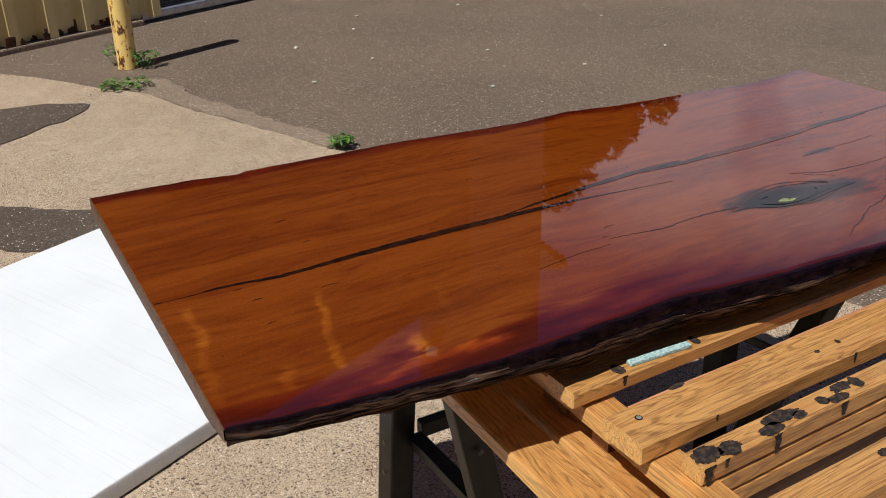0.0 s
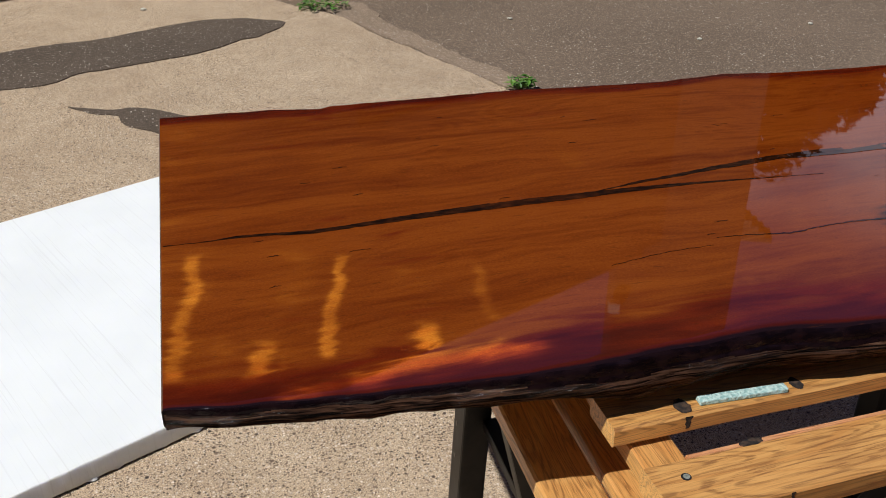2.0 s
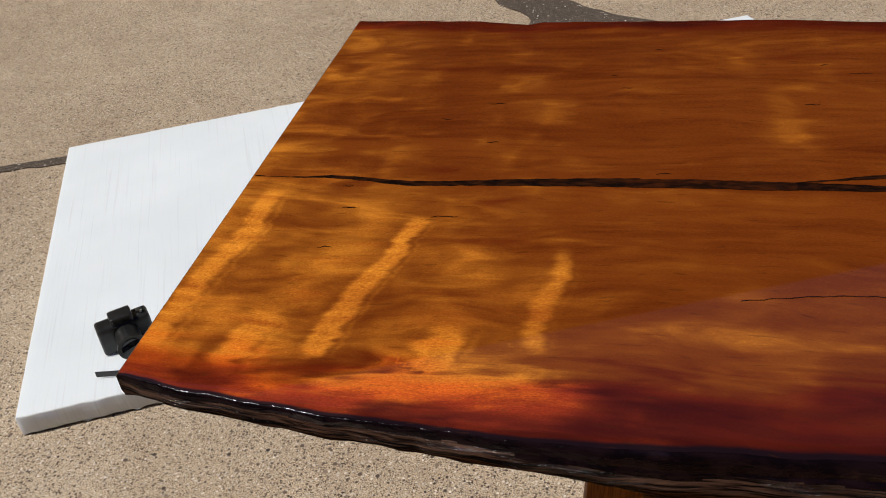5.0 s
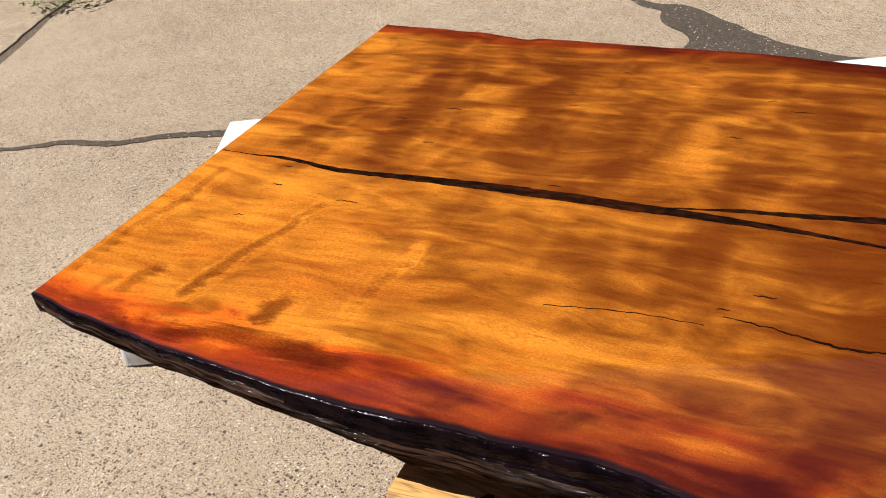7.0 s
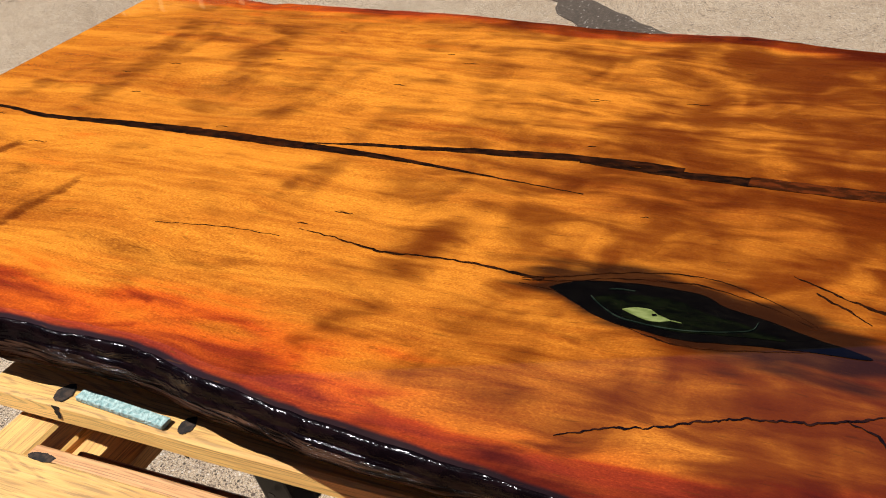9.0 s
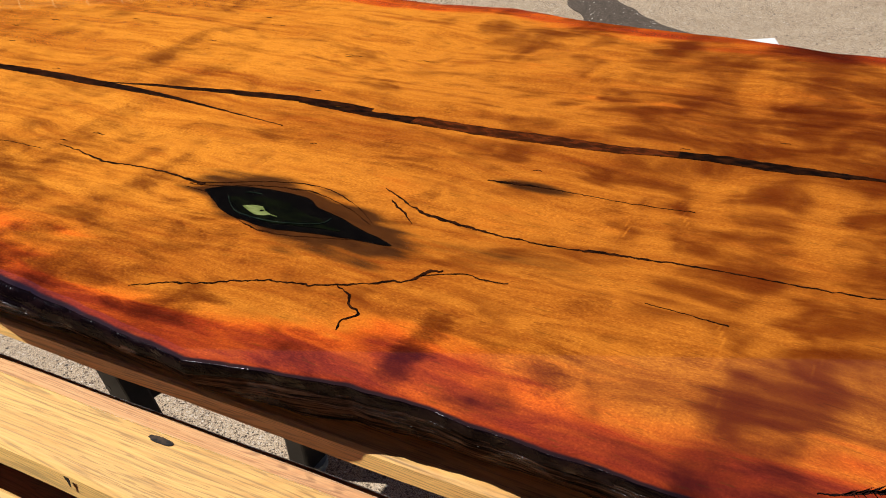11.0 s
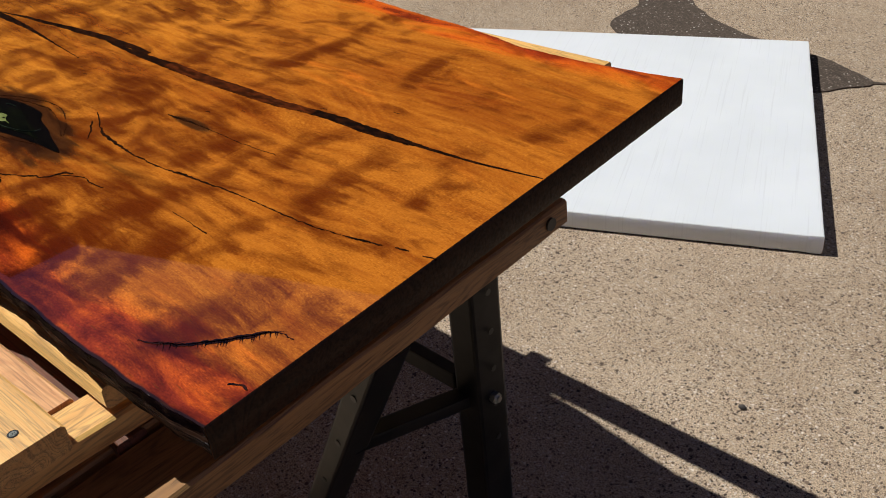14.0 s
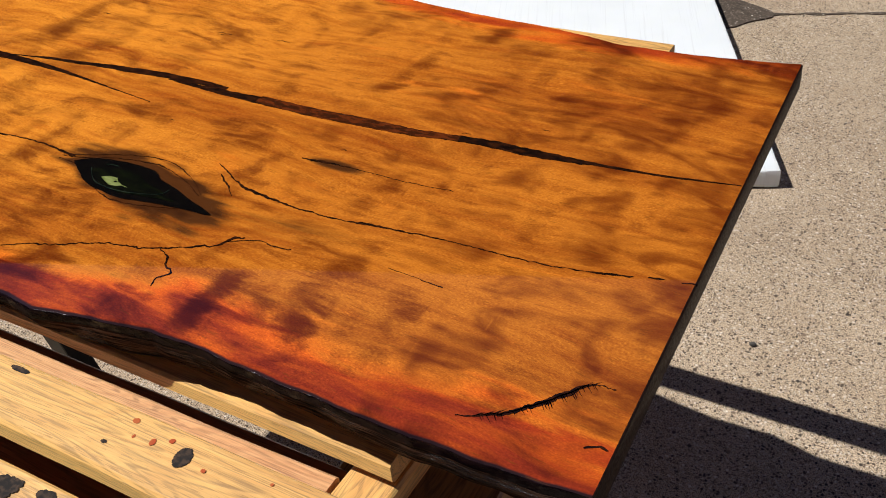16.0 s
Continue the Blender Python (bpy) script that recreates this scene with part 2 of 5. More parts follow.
def mat_bark():
    """Fibrous black-brown bark under a thick clear coat."""
    m = Nodes("resin_bark")
    n = m.noise(m.scaled(20, 8, 340), 1.0, 6, 0.62, 0.8)
    ridge = m.noise(m.scaled(9, 4, 200), 1.0, 4, 0.55)
    big = m.noise(m.scaled(7, 9, 26), 1.0, 3)
    c = m.ramp(n, [(0.42, (0.0022, 0.0014, 0.0013)), (0.48, (0.017, 0.0086, 0.0060)), (0.54, (0.050, 0.0250, 0.0160)), (0.64, (0.105, 0.0560, 0.0360))])
    c = m.mix(m.range(big, 0.50, 0.70, 0.0, 0.70), c, (0.0040, 0.0024, 0.0024))
    slant = m.noise(m.scaled(55, 30, 210, m.scaled(1, 1, 1, m.co, 0.15)), 1.0, 5, 0.62, 1.2)
    lump = m.noise(m.scaled(26, 26, 60), 1.0, 3, 0.5, 0.6)
    h = m.math("ADD", m.math("MULTIPLY", slant, 0.45), m.math("ADD", m.math("MULTIPLY", lump, 0.75), m.math("MULTIPLY", ridge, 0.3)))
    m.set(Base_Color=c, Roughness=0.9, Specular_IOR_Level=0.0, Normal=m.bump(n, 0.6, 0.002))
    t = m.tree
    wet = t.nodes.new("ShaderNodeBsdfAnisotropic")
    wet.inputs["Roughness"].default_value = 0.17
    m.link(m.mix(m.range(lump, 0.46, 0.64), (0.006, 0.006, 0.006), (0.048, 0.046, 0.050)), wet.inputs["Color"])
    m.link(m.bump(h, 1.0, 0.012), wet.inputs["Normal"])
    both = t.nodes.new("ShaderNodeAddShader")
    t.links.new(m.b.outputs[0], both.inputs[0])
    t.links.new(wet.outputs[0], both.inputs[1])
    t.links.new(both.outputs[0], m.out.inputs["Surface"])
    return m.mat


def mat_resin(name, a, b):
    m = Nodes(name)
    n = m.noise(m.scaled(60, 160, 1), 1.0, 4)
    m.set(Base_Color=m.mix(m.range(n, 0.4, 0.65), a, b), Roughness=0.6, Specular_IOR_Level=0.0, Coat_Weight=1.0, Coat_Roughness=0.012)
    return m.mat


def mat_lip(name, a, b, gloss, ripple):
    """Thick resin rolled over the edge, rippled, with an even wet gloss."""
    m = Nodes(name)
    n = m.noise(m.scaled(50, 120, 90), 1.0, 4)
    m.set(Base_Color=m.mix(m.range(n, 0.4, 0.65), a, b), Roughness=0.8, Specular_IOR_Level=0.0)
    wide = m.noise(m.scaled(34, 50, 110), 1.0, 4, 0.55, 0.5)
    t = m.tree
    wet = t.nodes.new("ShaderNodeBsdfAnisotropic")
    wet.inputs["Roughness"].default_value = 0.14
    m.link(m.mix(m.range(m.noise(m.scaled(19, 8, 30), 1.0, 3), 0.55, 0.68), tuple(0.16 * v for v in gloss), gloss), wet.inputs["Color"])
    m.link(m.bump(wide, ripple, 0.010), wet.inputs["Normal"])
    both = t.nodes.new("ShaderNodeAddShader")
    t.links.new(m.b.outputs[0], both.inputs[0])
    t.links.new(wet.outputs[0], both.inputs[1])
    t.links.new(both.outputs[0], m.out.inputs["Surface"])
    return m.mat


def mat_oak(name, light, mid, dark, scale=1.0, rough=0.48, gloss=0.5):
    """Oak with cathedral grain along the piece's own x axis; every piece a bit different."""
    m = Nodes(name)
    off = m.tree.nodes.new("ShaderNodeVectorMath")
    off.operation = "ADD"
    m.link(m.co, off.inputs[0])
    r = m.random()
    m.link(m.vec(m.math("MULTIPLY", r, 7.0), m.math("MULTIPLY", r, 3.0), 0.0), off.inputs[1])
    p = off.outputs[0]
    warp = m.noise(m.scaled(1.5, 9, 9, p), 1.0, 2)
    q = m.vec(0.0, m.math("MULTIPLY", warp, 0.35), 0.0)
    add = m.tree.nodes.new("ShaderNodeVectorMath")
    add.operation = "ADD"
    m.link(p, add.inputs[0])
    m.link(q, add.inputs[1])
    g = m.noise(m.scaled(1.6, 85 * scale, 85 * scale, add.outputs[0]), 1.0, 3, 0.55)
    fine = m.noise(m.scaled(14, 520 * scale, 520 * scale, p), 1.0, 4, 0.6)
    heart = m.tree.nodes.new("ShaderNodeVectorMath")
    heart.operation = "ADD"
    m.link(m.co, heart.inputs[0])
    m.link(m.vec(m.math("MULTIPLY", m.math("SUBTRACT", r, 0.5), 0.9), m.math("MULTIPLY", m.math("SUBTRACT", m.math("FRACT", m.math("MULTIPLY", r, 7.3)), 0.5), 0.05), 0.012), heart.inputs[1])
    rings = m.wave(m.scaled(0.55, 14 * scale, 9 * scale, heart.outputs[0]), 3.2, 5.0, 3.0, 1.1, rings=True)
    late = m.range(rings, 0.45, 0.98)
    swell = m.noise(m.scaled(1.7, 21 * scale, 21 * scale, heart.outputs[0]), 1.0, 2.0, 0.45, 0.6)
    figure = m.range(m.math("SINE", m.math("MULTIPLY", m.math("ADD", swell, m.math("MULTIPLY", fine, 0.010)), 170.0)), 0.1, 1.0)
    c = m.ramp(g, [(0.36, mid), (0.50, light), (0.64, mid)])
    c = m.mix(m.math("MULTIPLY", late, 0.22), c, dark)
    c = m.mix(m.math("MULTIPLY", figure, m.range(fine, 0.38, 0.62, 0.22, 0.75)), c, tuple(0.72 * v for v in dark))
    pores = m.range(m.noise(m.scaled(48, 900 * scale, 900 * scale, p), 1.0, 2, 0.5), 0.53, 0.62)
    c = m.mix(m.math("MULTIPLY", pores, m.range(late, 0.0, 1.0, 0.25, 0.75)), c, dark)
    c = m.mix(m.math("MULTIPLY", m.range(fine, 0.52, 0.68), 0.30), c, dark)
    blot = m.noise(m.scaled(5, 9, 9, p), 1.0, 3)
    c = m.mix(m.range(blot, 0.52, 0.8, 0, 0.35), c, dark)
    m.set(Base_Color=c, Roughness=m.range(fine, 0.3, 0.7, rough - 0.06, rough + 0.12), Normal=m.bump(fine, 0.25, 0.0015),
          Coat_Weight=0.4 * gloss, Coat_Roughness=0.45)
    t = m.tree
    fibre = t.nodes.new("ShaderNodeBsdfAnisotropic")
    fibre.distribution = "BECKMANN"
    m.link(m.mix(0.72, (0.33 * gloss, 0.305 * gloss, 0.135 * gloss), c, "MULTIPLY"), fibre.inputs["Color"])
    fibre.inputs["Roughness"].default_value, fibre.inputs["Anisotropy"].default_value = 0.70, 0.40
    vn = t.nodes.new("ShaderNodeVectorMath")
    vn.operation = "NORMALIZE"
    m.link(m.vec(m.math("ADD", 0.10, m.math("MULTIPLY", m.math("SUBTRACT", fine, 0.5), 0.6)), -0.25, 1.0), vn.inputs[0])
    m.link(vn.outputs[0], fibre.inputs["Normal"])
    m.link(m.vec(1.0, 0.0, 0.0), fibre.inputs["Tangent"])
    both = t.nodes.new("ShaderNodeAddShader")
    t.links.new(m.b.outputs[0], both.inputs[0])
    t.links.new(fibre.outputs[0], both.inputs[1])
    t.links.new(both.outputs[0], m.out.inputs["Surface"])
    return m.mat


def mat_concrete():
    m = Nodes("exposed_aggregate_concrete")
    p = m.co
    big = m.noise(p, 0.8, 4)
    mid = m.noise(p, 6.0, 5)
    cell = m.voronoi(p, 150, out="Color")
    d = m.voronoi(p, 150)
    cell2 = m.voronoi(p, 300, out="Color")
    d2 = m.voronoi(p, 300)
    bw = m.tree.nodes.new("ShaderNodeSeparateColor")
    m.link(cell, bw.inputs[0])
    bw2 = m.tree.nodes.new("ShaderNodeSeparateColor")
    m.link(cell2, bw2.inputs[0])
    base = m.ramp(m.math("ADD", m.math("MULTIPLY", big, 0.55), m.math("MULTIPLY", mid, 0.45)),
                  [(0.32, (0.380, 0.284, 0.194)), (0.5, (0.474, 0.369, 0.259)), (0.68, (0.558, 0.446, 0.323))])
    stone = m.ramp(bw.outputs[0], [(0.0, (0.030, 0.025, 0.022)), (0.30, (0.10, 0.068, 0.050)), (0.55, (0.25, 0.18, 0.130)), (0.80, (0.46, 0.37, 0.29)), (1.0, (0.82, 0.74, 0.64))])
    stone2 = m.ramp(bw2.outputs[0], [(0.0, (0.025, 0.021, 0.018)), (0.35, (0.13, 0.09, 0.065)), (0.6, (0.42, 0.35, 0.27)), (1.0, (0.74, 0.68, 0.58))])
    worn = m.range(m.noise(p, 2.3, 4), 0.36, 0.58, 0.80, 1.0)
    f1 = m.math("MULTIPLY", m.math("MULTIPLY", m.range(d, 0.42, 0.37), m.range(bw.outputs[1], 0.44, 0.47)), worn)
    f2 = m.math("MULTIPLY", m.math("MULTIPLY", m.range(d2, 0.48, 0.42), m.range(bw2.outputs[1], 0.36, 0.40)), worn)
    sand = m.noise(p, 420, 3, 0.6)
    base = m.mix(1.0, base, m.ramp(sand, [(0.38, (0.36, 0.34, 0.31)), (0.5, (1.0, 1.0, 1.0)), (0.62, (1.46, 1.45, 1.43))]), "MULTIPLY")
    c = m.mix(f2, base, stone2)
    c = m.mix(f1, c, stone)
    cell3, d3 = m.voronoi(p, 52, out="Color"), m.voronoi(p, 52)
    bw3 = m.tree.nodes.new("ShaderNodeSeparateColor")
    m.link(cell3, bw3.inputs[0])
    f3 = m.math("MULTIPLY", m.range(d3, 0.26, 0.20), m.range(bw3.outputs[1], 0.80, 0.82))
    c = m.mix(f3, c, m.ramp(bw3.outputs[0], [(0.0, (0.05, 0.04, 0.034)), (0.6, (0.15, 0.105, 0.078)), (1.0, (0.30, 0.22, 0.16))]))
    h = m.math("ADD", m.math("MULTIPLY", f1, 0.6), m.math("ADD", m.math("MULTIPLY", f2, 0.3), m.math("MULTIPLY", mid, 0.2)))
    m.set(Base_Color=c, Roughness=0.85, Specular_IOR_Level=0.25, Normal=m.bump(h, 0.8, 0.005))
    return m.mat


def mat_asphalt(name, tone):
    m = Nodes(name)
    p = m.co
    cell = m.voronoi(p, 130, out="Color")
    d = m.voronoi(p, 130)
    s = m.tree.nodes.new("ShaderNodeSeparateColor")
    m.link(cell, s.inputs[0])
    big = m.noise(p, 1.1, 4)
    base = m.mix(m.range(big, 0.35, 0.68), tuple(0.88 * v for v in tone), tuple(1.10 * v for v in tone))
    dirt = m.range(m.noise(p, 0.5, 5), 0.55, 0.75, 0, 0.18)
    base = m.mix(dirt, base, (0.22, 0.17, 0.125))
    chip = m.ramp(s.outputs[0], [(0.0, tuple(0.5 * v for v in tone)), (0.5, tuple(1.5 * v for v in tone)), (0.80, tuple(1.75 * v for v in tone)), (0.92, tuple(2.2 * v for v in tone)), (0.965, (0.44, 0.39, 0.33)), (1.0, (0.70, 0.66, 0.60))])
    c = m.mix(m.range(d, 0.48, 0.38), base, chip)
    m.set(Base_Color=c, Roughness=0.9, Specular_IOR_Level=0.2, Normal=m.bump(d, 0.5, 0.004))
    return m.mat


def mat_plain(name, a, b, scale=8.0, rough=0.5, metal=0.0, bump=0.0, stretch=(1, 1, 1), detail=4.0, lo=0.35, hi=0.65, spec=0.5):
    m = Nodes(name)
    n = m.noise(m.scaled(*stretch), scale, detail)
    m.set(Base_Color=m.mix(m.range(n, lo, hi), a, b), Roughness=rough, Metallic=metal, Specular_IOR_Level=spec)
    if bump:
        m.set(Normal=m.bump(n, bump, 0.004))
    return m.mat


def mat_foam():
    m = Nodes("white_foam_sheet")
    line = m.noise(m.scaled(150, 2.0, 1), 1.0, 4, 0.6)
    n = m.noise(m.co, 3.0, 3)
    c = m.mix(m.range(n, 0.3, 0.7), (0.765, 0.81, 0.84), (0.72, 0.765, 0.795))
    c = m.mix(m.range(line, 0.54, 0.68, 0, 0.30), c, (0.56, 0.585, 0.61))
    m.set(Base_Color=c, Roughness=0.6, Specular_IOR_Level=0.3, Normal=m.bump(line, 0.15, 0.002), Subsurface_Weight=0.7, Subsurface_Scale=0.02, Subsurface_Radius=(1.0, 1.0, 1.1))
    return m.mat


def mat_bollard():
    m = Nodes("chipped_yellow_paint")
    n = m.noise(m.scaled(26, 26, 12), 1.0, 6, 0.65)
    k = m.range(n, 0.56, 0.60)
    rim = m.range(n, 0.52, 0.58)
    c = m.mix(rim, (0.78, 0.57, 0.19), (0.45, 0.20, 0.06))
    c = m.mix(k, c, (0.09, 0.035, 0.018))
    m.set(Base_Color=c, Roughness=m.range(k, 0, 1, 0.45, 0.85), Normal=m.bump(k, 0.4, -0.003))
    return m.mat


def mat_leaf(name="weed_leaf", deep=1.0):
    m = Nodes(name)
    r = m.tree.nodes.new("ShaderNodeNewGeometry").outputs["Random Per Island"]
    m.set(Base_Color=m.ramp(r, [(0, (0.035 * deep, 0.10 * deep, 0.012 * deep)), (0.6, (0.07 * deep, 0.19 * deep, 0.02 * deep)), (1, (0.16 * deep, 0.26 * deep, 0.04 * deep))]), Roughness=0.55)
    return m.mat


SLAB_WOOD = mat_slab()
BARK = mat_bark()
LIP = mat_lip("resin_lip", (0.0035, 0.0018, 0.0026), (0.009, 0.0040, 0.0050), (0.070, 0.070, 0.076), 0.30)
LIP_RED = mat_lip("red_resin_lip", (0.05, 0.008, 0.002), (0.10, 0.016, 0.003), (0.05, 0.05, 0.05), 0.6)
RESIN = mat_resin("dark_crack_resin", (0.006, 0.0026, 0.0018), (0.034, 0.0095, 0.003))
RESIN_BROWN = mat_resin("brown_crack_resin", (0.012, 0.004, 0.002), (0.045, 0.011, 0.003))
RESIN_RED = mat_resin("red_brown_crack_resin", (0.040, 0.0095, 0.0025), (0.120, 0.024, 0.005))
RESIN_BLACK = mat_resin("black_resin", (0.0015, 0.0012, 0.0014), (0.003, 0.0025, 0.0022))
RESIN_GREEN = mat_resin("green_black_resin", (0.0012, 0.0016, 0.0012), (0.0045, 0.0065, 0.0020))
RESIN_TEAL = mat_resin("teal_grey_resin", (0.010, 0.018, 0.012), (0.030, 0.045, 0.030))
RESIN_LIME = mat_resin("lime_resin", (0.13, 0.165, 0.045), (0.25, 0.29, 0.10))
OAK = mat_oak("varnished_oak", (0.590, 0.315, 0.098), (0.520, 0.246, 0.068), (0.225, 0.090, 0.024), gloss=0.85)
OAK_DARK = mat_oak("aged_oak", (0.34, 0.19, 0.075), (0.27, 0.145, 0.055), (0.12, 0.06, 0.024))
OAK_PINK = mat_oak("reddish_oak", (0.60, 0.31, 0.15), (0.52, 0.24, 0.11), (0.30, 0.11, 0.05))
STAIN = mat_plain("dark_stain", (0.010, 0.007, 0.006), (0.060, 0.036, 0.023), 150, 0.9, lo=0.42, hi=0.66)
# red-brown with the shade between the slats put into its colour
SHADE_RAIL = mat_oak("red_brown_shade", (0.20, 0.060, 0.030), (0.15, 0.042, 0.020), (0.07, 0.02, 0.012), gloss=0.1)
WALNUT = mat_oak("dark_walnut", (0.33, 0.158, 0.054), (0.265, 0.122, 0.040), (0.105, 0.044, 0.015), 0.7, gloss=0.15)
# one end grain in two tones: shade in this colour, for the right end
END_GRAIN_SHADED = mat_oak("shaded_end_grain", (0.034, 0.013, 0.005), (0.024, 0.009, 0.0035), (0.011, 0.004, 0.0025), 0.6, 0.6, 0.0)
END_GRAIN_SHADED.node_tree.nodes["Principled BSDF"].inputs["Coat Weight"].default_value = 0.12
END_GRAIN_SHADED.node_tree.nodes["Principled BSDF"].inputs["Coat Roughness"].default_value = 0.2
END_GRAIN_SHADED.node_tree.nodes["Principled BSDF"].inputs["Specular IOR Level"].default_value = 0.12
# the same wood with sunlight put into its colour, for the left end
END_GRAIN_LIT = mat_oak("sunlit_end_grain", (0.130, 0.062, 0.030), (0.100, 0.045, 0.020), (0.050, 0.020, 0.010), 0.6, 0.6, 0.0)
RUBBER = mat_plain("grey_rubber_foot", (0.17, 0.19, 0.17), (0.28, 0.30, 0.27), 40, 0.7)
RED_PAINT = mat_plain("red_paint_drop", (0.45, 0.07, 0.015), (0.5, 0.12, 0.03), 80, 0.4)
TEAL = mat_plain("teal_foam_pad", (0.26, 0.44, 0.44), (0.50, 0.68, 0.66), 260, 0.8, bump=0.8)
STEEL = mat_plain("black_painted_steel", (0.006, 0.006, 0.006), (0.016, 0.014, 0.013), 18, 0.42, bump=0.1, spec=0.22)
BRIGHT = mat_plain("zinc_bolt", (0.45, 0.45, 0.44), (0.60, 0.60, 0.58), 60, 0.3, 1.0)
CONCRETE = mat_concrete()
ASPHALT = mat_asphalt("weathered_asphalt", (0.138, 0.104, 0.077))
PATCH = mat_asphalt("dark_patch_asphalt", (0.084, 0.066, 0.052))
DUST = mat_asphalt("dusty_ground", (0.215, 0.165, 0.122))
FOAM = mat_foam()
YELLOW = mat_bollard()
SIDING = mat_plain("cream_metal_siding", (0.78, 0.67, 0.33), (0.68, 0.56, 0.26), 3, 0.5, stretch=(1, 1, 0.3))
RUST = mat_plain("rusted_edge", (0.05, 0.022, 0.012), (0.12, 0.05, 0.02), 25, 0.9, bump=0.4)
DOOR = mat_plain("dark_door", (0.012, 0.012, 0.014), (0.022, 0.022, 0.024), 4, 0.5)
SILL = mat_plain("aluminium_sill", (0.55, 0.55, 0.55), (0.42, 0.42, 0.42), 20, 0.4, 0.7)
BRICK = mat_plain("dark_render", (0.09, 0.075, 0.06), (0.13, 0.11, 0.09), 2, 0.8)
SLATE = mat_plain("dark_slate_cladding", (0.020, 0.018, 0.016), (0.034, 0.030, 0.026), 3, 0.85)
LEAF = mat_leaf()
TREE_LEAF = mat_leaf("tree_leaf", 0.36)
TRUNK = mat_plain("tree_bark", (0.06, 0.045, 0.03), (0.12, 0.09, 0.06), 12, 0.9, bump=0.5)
BLACK = mat_plain("black_plastic", (0.010, 0.010, 0.010), (0.020, 0.020, 0.020), 60, 0.35)
GLASSY = mat_plain("lens_glass", (0.006, 0.006, 0.010), (0.012, 0.012, 0.02), 10, 0.05)
STONE = mat_plain("dark_stone", (0.05, 0.045, 0.04), (0.10, 0.09, 0.08), 120, 0.85, bump=0.3)
CHALK = mat_plain("pale_litter", (0.55, 0.53, 0.46), (0.42, 0.42, 0.36), 40, 0.8)


# ---- building helpers ----
def part(name, bm, material, parent=None, label="", smooth=False):
    """Links a bmesh as one mesh object, under parent where one is given."""
    me = bpy.data.meshes.new(name)
    bm.normal_update()
    bm.to_mesh(me)
    bm.free()
    for mt in material if isinstance(material, (list, tuple)) else (material,):
        me.materials.append(mt)
    if smooth:
        me.polygons.foreach_set("use_smooth", [True] * len(me.polygons))
    ob = new(name, me)
    if parent is not None:
        ob.parent = parent
        ob.matrix_parent_inverse = parent.matrix_basis.inverted()
    if label:
        ob["label"] = label
    return ob


def thing(name, m=None, label="", category="", group="", kind=""):
    """An Empty that parents the parts of a thing."""
    ob = new(name)
    ob.matrix_basis = m or Matrix()
    return tagged(ob, label, category, group, kind)


def box(bm, size, m=None, bevel=0.0, segs=2):
    """A box with rounded edges, added to bm."""
    g = bmesh.ops.create_cube(bm, size=1.0)
    vs = g["verts"]
    bmesh.ops.scale(bm, vec=size, verts=vs)
    if bevel:
        es = list({e for v in vs for e in v.link_edges})
        out = bmesh.ops.bevel(bm, geom=es, offset=bevel, segments=segs, affect="EDGES", profile=0.6)
        vs = list({v for f in out["faces"] for v in f.verts} | {v for v in vs if v.is_valid})
    if m is not None:
        bmesh.ops.transform(bm, matrix=m, verts=vs)
    return vs


def along(p, q):
    """The pose in the middle of p and q with x along them and z as upright as can be."""
    p, q = Vector(p), Vector(q)
    x = (q - p).normalized()
    up = Vector((0, 0, 1)) if abs(x.z) < 0.95 else Vector((0, 1, 0))
    y = up.cross(x).normalized()
    z = x.cross(y)
    r = Matrix((x, y, z)).transposed().to_4x4()
    return Matrix.Translation((p + q) / 2) @ r, (q - p).length


def bar(bm, p, q, w, h, bevel=0.002):
    m, length = along(p, q)
    return box(bm, (length, w, h), m, bevel)


def rod(bm, p, q, r, segs=12, r2=None):
    m, length = along(p, q)
    g = bmesh.ops.create_cone(bm, cap_ends=True, segments=segs, radius1=r, radius2=r if r2 is None else r2, depth=length)
    bmesh.ops.transform(bm, matrix=m @ pose(0, 0, 0, 0, 90, 0), verts=g["verts"])
    return g["verts"]


def interp(x, table):
    for (a, b), (c, d) in zip(table, table[1:]):
        if x <= c:
            k = max(0.0, (x - a) / (c - a))
            return b + (d - b) * k
    return table[-1][1]


def spline(pts, step):
    """Points of a Catmull-Rom curve through pts (tuples of any length)."""
    out = []
    n = len(pts)
    for i in range(n - 1):
        p0, p1, p2, p3 = (Vector(pts[max(0, min(n - 1, i + k))]) for k in (-1, 0, 1, 2))
        d = math.hypot(p2[0] - p1[0], p2[1] - p1[1])
        k = max(1, int(d / step))
        for j in range(k):
            t = j / k
            out.append(0.5 * ((2 * p1) + (p2 - p0) * t + (2 * p0 - 5 * p1 + 4 * p2 - p3) * t * t + (3 * p1 - p0 - 3 * p2 + p3) * t ** 3))
    out.append(Vector(pts[-1]))
    return out


